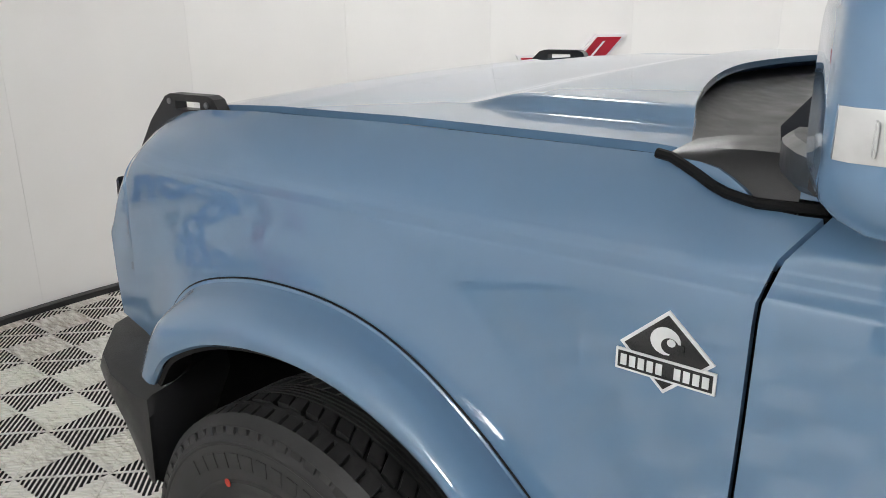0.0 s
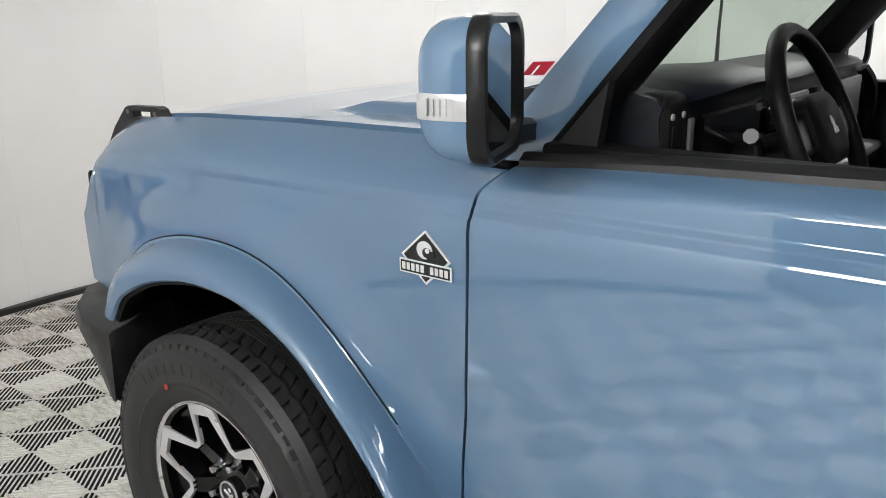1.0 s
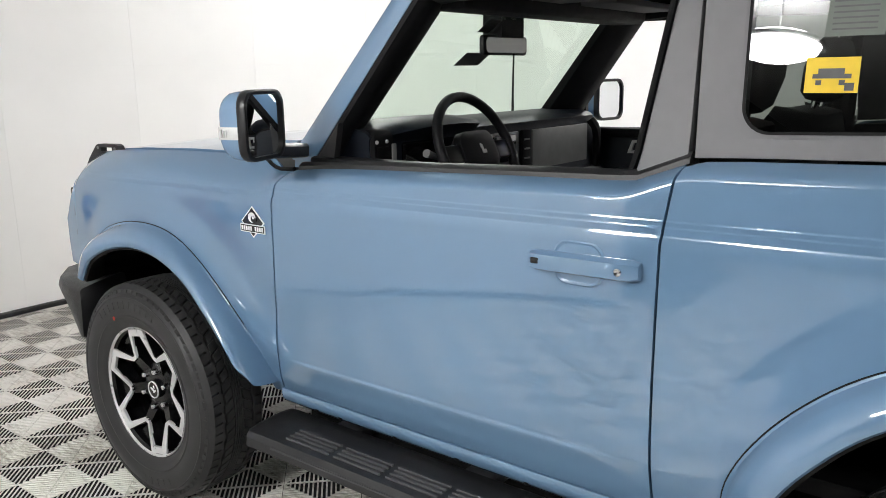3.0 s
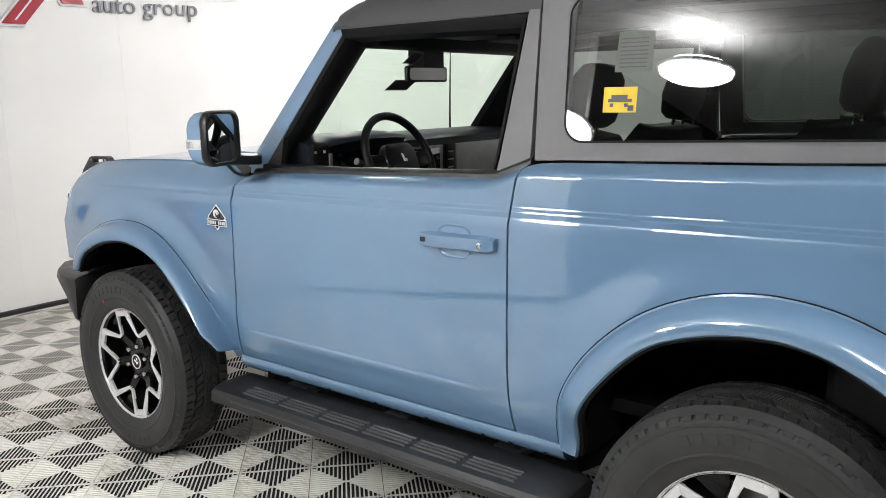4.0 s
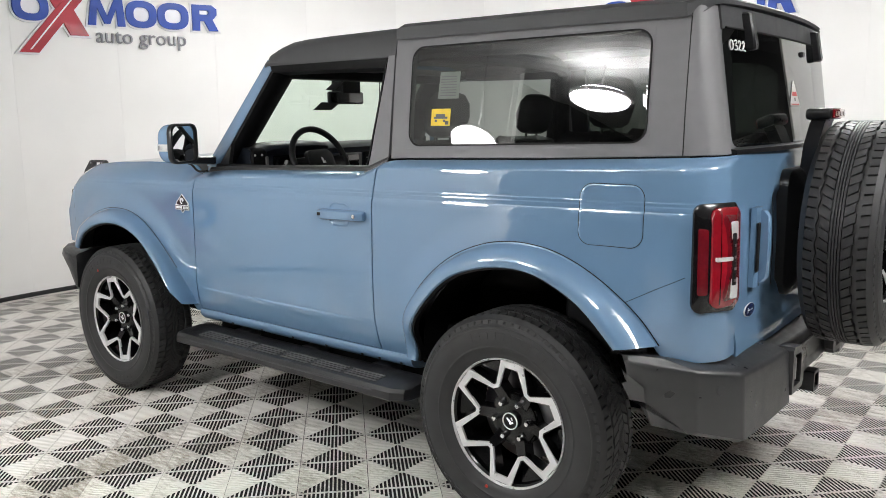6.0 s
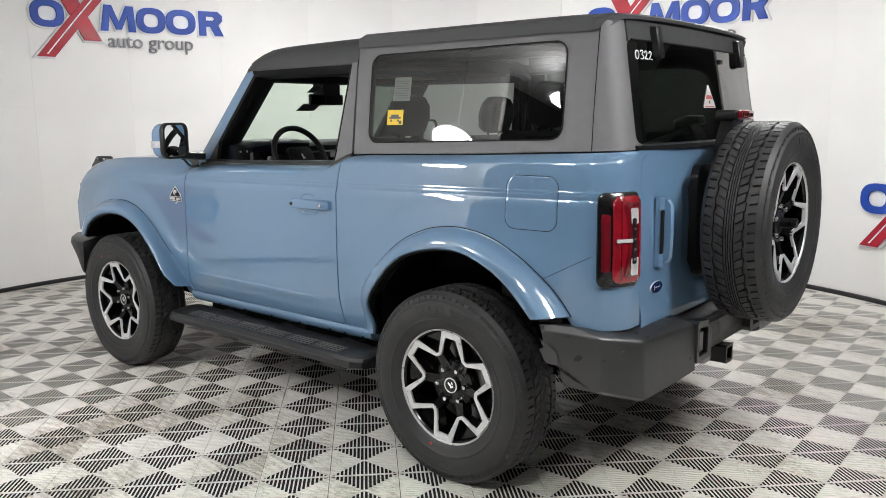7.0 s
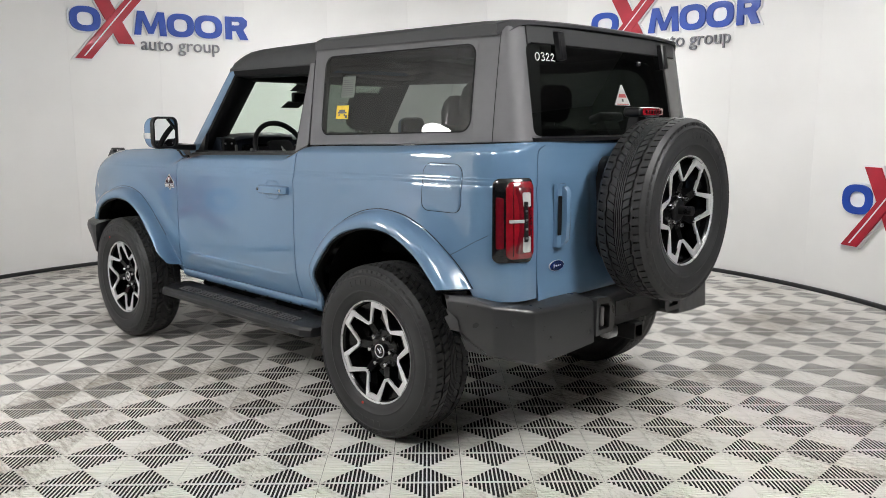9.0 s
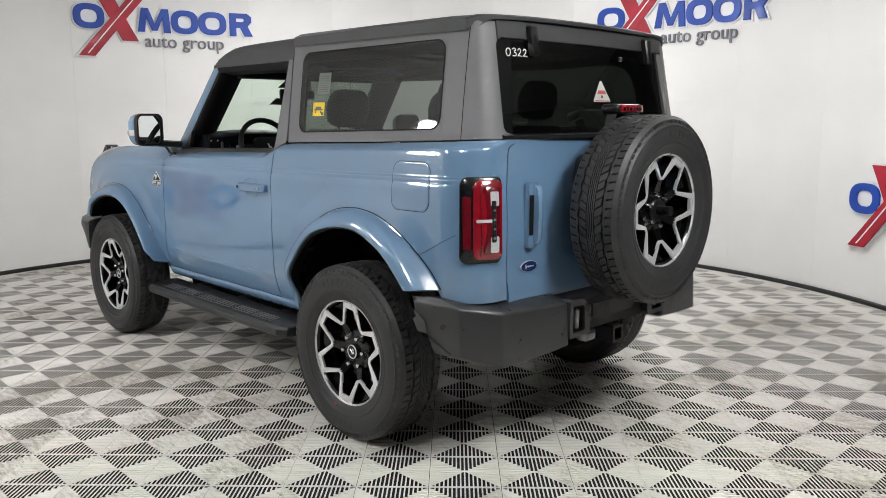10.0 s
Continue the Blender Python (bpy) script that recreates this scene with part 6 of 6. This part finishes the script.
for k in range(8):
    on_quarter([(0.850, 1.556 + 0.010 * k), (0.925, 1.556 + 0.010 * k), (0.925, 1.559 + 0.010 * k), (0.850, 1.559 + 0.010 * k)], "print_bar", PRINT, form, 0.0020)

# ---- cabin ----
def seat(x, y, z, w, back_h, label, rear=False):
    """A car seat: cushion, backrest and headrest on two posts."""
    st = part("seat", box((x - 0.50, y - w / 2, z - 0.10), (x + 0.02, y + w / 2, z + 0.06), 0.05, 3), LEATHER, car, label)
    lean = pose(x, y, z, 0, 12, 0)
    rings = []
    for k, f in ((0.0, 0.90), (0.04, 1.0), (0.5, 1.02), (0.85, 0.92), (0.97, 0.78), (1.0, 0.66)):
        hw, d = w / 2 * f, 0.075 * (1.0 if k < 0.9 else 0.7)
        rings.append([(-d, -hw * 0.8, k * back_h), (-d - 0.03, -hw, k * back_h), (d * 0.6, -hw, k * back_h), (d, -hw * 0.7, k * back_h), (d, hw * 0.7, k * back_h), (d * 0.6, hw, k * back_h), (-d - 0.03, hw, k * back_h), (-d, hw * 0.8, k * back_h)])
    bm = loft(rings)
    bm.transform(lean)
    part("backrest", bm, LEATHER, st, "", 50)
    hr = bmesh.new()
    rings = []
    for zz, hw, d in ((0.03, 0.085, 0.035), (0.05, 0.115, 0.052), (0.12, 0.130, 0.060), (0.18, 0.120, 0.052), (0.215, 0.09, 0.035), (0.222, 0.06, 0.02)):
        rings.append([(d * math.copysign(abs(math.cos(a)) ** 0.7, math.cos(a)), hw * math.copysign(abs(math.sin(a)) ** 0.7, math.sin(a)), back_h + zz) for a in [2 * math.pi * k / 20 for k in range(20)]])
    loft(rings, hr)
    hr.transform(lean)
    part("headrest", hr, LEATHER, st, "black headrest", 50)
    for dy in (-0.05, 0.05):
        b = tube([(0, dy, back_h - 0.05), (0, dy, back_h + 0.06)], 0.007, 8)
        b.transform(lean)
        part("post", b, CHROME, st, "bright headrest post")
    return st


for y in (-0.365, 0.365):
    seat(0.46, y, 0.83, 0.50, 0.545, "black leather front seat")
for y in (-0.29, 0.29):
    seat(1.215, y, 0.87, 0.52, 0.545, "black leather rear seat with headrest")
part("cabin_floor", box((-0.62, -0.66, 0.60), (1.90, 0.66, 0.64)), TRIM, car, "black cabin floor")
part("cargo_trim", box((1.38, -0.70, 0.64), (1.88, -0.60, 1.30), 0.02, 1), TRIM, car, "black side trim of the load space")
part("cargo_trim", box((1.38, 0.60, 0.64), (1.88, 0.70, 1.30), 0.02, 1), TRIM, car, "black side trim of the load space")

# headliner and roll bars
hl = grid(lambda u, v: (lambda x, y: Vector((x, y, roof_edge(x) - 0.028 + 0.012 * (1 - (y / 0.64) ** 2))))(lerp(-0.10, 1.84, u), lerp(-0.64, 0.64, v)), 20, 12)
part("headliner", thicken(hl, 0.006), HEADLINER, car, "grey roof lining")
for s in (-1, 1):
    part("roll_bar", tube([(0.58, s * 0.685, 0.70), (0.585, s * 0.675, 1.30), (0.60, s * 0.645, 1.64), (0.62, s * 0.58, 1.725), (0.62, 0, 1.745)], 0.035, 10, None, 26), TRIM, car, "black padded roll bar")
    part("roll_bar", tube([(-0.19, s * 0.60, 1.70), (0.2, s * 0.62, 1.728), (0.6, s * 0.625, 1.735), (1.2, s * 0.625, 1.73), (1.70, s * 0.60, 1.70), (1.80, s * 0.61, 1.35)], 0.030, 10, None, 30), TRIM, car, "black padded roof bar")
    # belt
    part("seat_belt", tube([(0.545, s * 0.64, 1.62), (0.555, s * 0.655, 1.30), (0.53, s * 0.66, 0.90)], 0.016, 6), SEAL, car, "black seat belt")

# dashboard
def dash_ring(y):
    hood = 0.028 * smooth((0.21 - abs(y + 0.37)) / 0.06)
    fwd = 0.055 * smooth((0.21 - abs(y + 0.37)) / 0.05)
    pts = [(-0.66, 1.285), (-0.62, 1.334), (-0.54, 1.345 + hood * 0.4), (-0.44, 1.340 + hood * 0.8), (-0.385 + fwd, 1.328 + hood * 0.8), (-0.370 + fwd, 1.315 + hood * 0.8), (-0.375 + fwd * 0.4, 1.296 + hood * 0.5), (-0.372, 1.270), (-0.365, 1.20), (-0.345, 1.12), (-0.30, 1.09), (-0.30, 1.05), (-0.42, 0.95), (-0.60, 0.85)]
    return [(x, y, z) for x, z in pts]


dash = part("dashboard", loft([dash_ring(y) for y in (-0.675, -0.62, -0.60, -0.58, -0.55, -0.45, -0.37, -0.29, -0.20, -0.17, -0.15, -0.12, 0.0, 0.2, 0.4, 0.6, 0.675)]), TRIMBLUE, car, "dark dashboard with grey panels", 35)
part("panel", box((-0.362, 0.175, 1.12), (-0.350, 0.595, 1.286), 0.012, 2), DASHGREY, dash, "grey passenger panel")
part("ledge", box((-0.36, 0.16, 1.085), (-0.285, 0.62, 1.112), 0.012, 2), DASHGREY, dash, "grey ledge")
part("panel", box((-0.364, -0.155, 1.16), (-0.352, 0.085, 1.286), 0.008, 2), DASHGREY, dash, "grey middle panel")
part("screen", box((-0.358, -0.115, 1.185), (-0.340, 0.05, 1.278), 0.006, 2), SCREEN, dash, "dark centre screen")
part("air_vent", box((-0.362, 0.10, 1.13), (-0.346, 0.155, 1.290), 0.010, 2), TRIM, dash, "black upright air vent")
for k in range(4):
    part("vent_slat", box((-0.3465, 0.108, 1.150 + 0.034 * k), (-0.3435, 0.147, 1.156 + 0.034 * k), 0.001, 1), DASHGREY, dash)
part("air_vent", box((-0.362, -0.215, 1.225), (-0.346, -0.165, 1.272), 0.006, 2), GLOSSBLACK, dash, "black square air vent")
part("cluster_screen", box((-0.372, -0.54, 1.20), (-0.356, -0.20, 1.292), 0.006, 1), SCREEN, dash, "dark instrument screen")
end_rings = []
for z, k in ((1.08, 1.0), (1.20, 1.0), (1.280, 1.0), (1.312, 0.95), (1.328, 0.80), (1.334, 0.55)):
    end_rings.append([(-0.400 + a * k, -0.622 + c * k, z) for a, c in ((-0.12, -0.050), (0.030, -0.050), (0.038, -0.042), (0.038, 0.042), (0.030, 0.050), (-0.12, 0.050))])
gh = part("end_vent", loft(end_rings), TRIM, dash, "black rounded end vent", 40)
part("vent_mouth", box((-0.3635, -0.652, 1.12), (-0.3605, -0.600, 1.285), 0.010, 2), SEAL, gh, "dark vent mouth")
part("vent_trim", box((-0.3630, -0.592, 1.12), (-0.3560, -0.574, 1.292), 0.005, 2), DASHGREY, gh, "grey ribbed strip")
for y in (-0.655, -0.612):
    b = disc_stack([(0.0055, 0.0), (0.0055, 0.003), (0.001, 0.004)], 12)
    b.transform(Matrix.Translation((-0.3620, y, 1.300)) @ Matrix.Rotation(math.pi / 2, 4, "Y"))
    part("screw", b, SILVERPLASTIC, gh, "bright screw")
part("grab_handle", tube([(-0.345, 0.635, 1.10), (-0.335, 0.645, 1.18), (-0.338, 0.645, 1.26), (-0.36, 0.635, 1.300)], 0.018, 8, None, 14), TRIM, dash, "black passenger grab handle")
part("speaker", box((-0.56, -0.09, 1.316), (-0.44, 0.12, 1.330), 0.006, 1), SATIN, dash, "black speaker cover")

# steering wheel
sw = Matrix.Translation((-0.215, -0.360, 1.258)) @ Matrix.Rotation(radians(66), 4, "Y")
rim = bmesh.new()
rings = []
for k in range(41):
    a = 2 * math.pi * k / 40
    c = Vector((0.178 * math.cos(a), 0.176 * math.sin(a), 0))
    d = Vector((math.cos(a), math.sin(a), 0))
    rings.append([c + d * 0.0155 * math.cos(b) + Vector((0, 0, 0.0165 * math.sin(b))) for b in [2 * math.pi * j / 10 for j in range(10)]])
loft(rings, rim, False)
rim.transform(sw)
wheel_ob = part("steering_wheel", rim, LEATHER, car, "black leather steering wheel", 60)
hub = loft([[(x * k, y * k, z) for x, y in rounded(0.13, 0.18, 0.04, 5)] for z, k in ((-0.04, 0.8), (-0.01, 1.0), (0.012, 0.95), (0.020, 0.75))])
hub.transform(sw)
part("hub", hub, TRIM, wheel_ob, "black hub with a silver emblem", 40)
for y0, y1 in ((-0.175, -0.07), (0.07, 0.175)):
    sp = box((-0.028, y0, -0.014), (0.032, y1, 0.006), 0.008, 2, sw)
    part("spoke", sp, SATIN, wheel_ob, "", 40)
for dx, dy, w, h in ((0.0, 0.0, 0.028, 0.010), (0.008, 0.008, 0.012, 0.016), (-0.010, -0.004, 0.016, 0.007)):
    part("emblem", box((dx - w / 2, dy - h / 2, 0.019), (dx + w / 2, dy + h / 2, 0.0225), 0.002, 1, sw), SILVERPLASTIC, wheel_ob)
part("column", tube([(-0.215, -0.365, 1.235), (-0.36, -0.365, 1.17)], 0.045, 12), TRIM, wheel_ob, "black steering column")
part("stalk", tube([(-0.30, -0.41, 1.215), (-0.285, -0.47, 1.245), (-0.28, -0.53, 1.262)], [0.008, 0.008, 0.013], 8), DASHGREY, wheel_ob, "grey stalk")

# inside mirror, sensor box, papers on the windscreen
im = part("inside_mirror", box((-0.330, -0.195, 1.548), (-0.305, 0.065, 1.612), 0.018, 3), SATIN, car, "black inside mirror")
bm = bmesh.new()
bm.faces.new([bm.verts.new((-0.3045, y, z)) for y, z in rounded(0.24, 0.048, 0.016, 4, -0.065, 1.580)])
# dark screen material, not mirror silver, stands for a dim cabin reflection
part("mirror_glass", bm, SCREEN, im, "mirror glass", 0)
part("sensor_box", loft([[(x, y, z) for x, y in ((-0.36, -0.125), (-0.30, -0.10), (-0.30, 0.03), (-0.36, 0.05))] for z in (1.605, 1.70)]), TRIM, im, "black sensor box")
for y0, y1, z0, z1 in ((-0.21, -0.07, 1.517, 1.558), (-0.20, -0.13, 1.620, 1.660)):
    bm = bmesh.new()
    pts = []
    for y, z in ((y0, z0), (y1, z0), (y1 + 0.03, z1), (y0 + 0.03, z1)):
        xx, ww = screen_frame(z)
        u = (y + ww) / (2 * ww)
        pts.append((xx + 0.012 - 0.03 * (1 - (2 * u - 1) ** 2), y, z))
    bm.faces.new([bm.verts.new(p) for p in pts])
    part("paper_tag", bm, PRINT, windscreen, "grey paper tag", 0)
for y0, y1 in ((-0.55, -0.06), (0.06, 0.55)):
    part("sun_visor", box((-0.125, y0, 1.700), (0.03, y1, 1.722), 0.008, 2, None), HEADLINER, car, "grey sun visor, folded up")
part("header_trim", box((-0.245, -0.575, 1.662), (-0.10, 0.575, 1.738), 0.02, 3), TRIM, car, "black trim above the windscreen")
part("dome_lamp", box((0.02, -0.09, 1.735), (0.16, 0.09, 1.760), 0.01, 2), TRIM, car, "black overhead console")

# door inner trims
for s in (-1, 1):
    inner = grid(mirrored(lambda u, v: (lambda x, z: Vector((x, -(side(x, min(z, 1.15)) - 0.115 - 0.02 * math.sin(math.pi * v)), z)))(lerp(-0.55, 0.56, u), lerp(0.62, belt(lerp(-0.55, 0.56, u)) + 0.012, v)), s), 12, 10)
    tr = part("door_trim", thicken(inner, 0.02), TRIMBLUE, LEFT[1] if s < 0 else RIGHT[1], "dark navy inner door trim")
    part("door_top", box((-0.53, s * 0.735 - 0.03, 1.225), (0.55, s * 0.735 + 0.03, 1.262), 0.01, 2), TRIM, LEFT[1] if s < 0 else RIGHT[1], "black door top")
    fr = prism([(-0.078, -0.026), (0.070, -0.026), (0.078, 0.026), (-0.058, 0.026)], 0.012, holes=[[(-0.060, -0.016), (0.058, -0.016), (0.064, 0.016), (-0.050, 0.016)]])
    fr.transform(Matrix.Translation((-0.135, s * 0.692, 1.190)) @ Matrix(((1, 0, 0, 0), (0, 0, -s, 0), (0, 1, 0, 0), (0, 0, 0, 1))))
    part("handle_frame", fr, SILVERPLASTIC, tr, "bright frame of the inner door handle", 0)
    part("armrest", box((-0.25, s * 0.66 - 0.04, 1.06), (0.40, s * 0.66 + 0.04, 1.105), 0.015, 2), TRIMBLUE, tr, "navy armrest")

# ---- floor tiles last: the nearest as pieces of their own, the rest joined ----
floor = thing("floor", "pale ribbed plastic floor tiles laid on the diagonal", "floor")
floor["kind"] = "structure"
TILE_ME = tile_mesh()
spots = []
for i in range(-32, 32):
    for j in range(-32, 32):
        if (i + j) % 2:
            continue
        c = ORIGIN + Vector((HALF * i, HALF * j + HALF, 0))
        if c.xy.length < ROOM_R + 0.18 or (c.xy.length < 5.9 and (math.degrees(math.atan2(c.y, c.x)) - OPEN0 - 6) % 360 < OPEN1 - OPEN0 - 12):
            spots.append(c)
spots.sort(key=lambda c: abs(c.x - 0.9) * 0.8 + abs(c.y + 1.3))
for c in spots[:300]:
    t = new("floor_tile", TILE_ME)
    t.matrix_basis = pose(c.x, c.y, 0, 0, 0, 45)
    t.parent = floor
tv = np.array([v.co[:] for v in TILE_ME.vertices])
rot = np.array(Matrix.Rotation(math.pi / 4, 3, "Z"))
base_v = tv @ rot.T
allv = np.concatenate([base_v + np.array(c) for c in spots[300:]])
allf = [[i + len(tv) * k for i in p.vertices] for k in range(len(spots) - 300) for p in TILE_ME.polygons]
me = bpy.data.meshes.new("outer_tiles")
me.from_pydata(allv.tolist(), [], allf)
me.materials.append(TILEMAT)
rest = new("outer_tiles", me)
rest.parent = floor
tagged(rest, "further ribbed tiles of the same floor", kind="stuff")
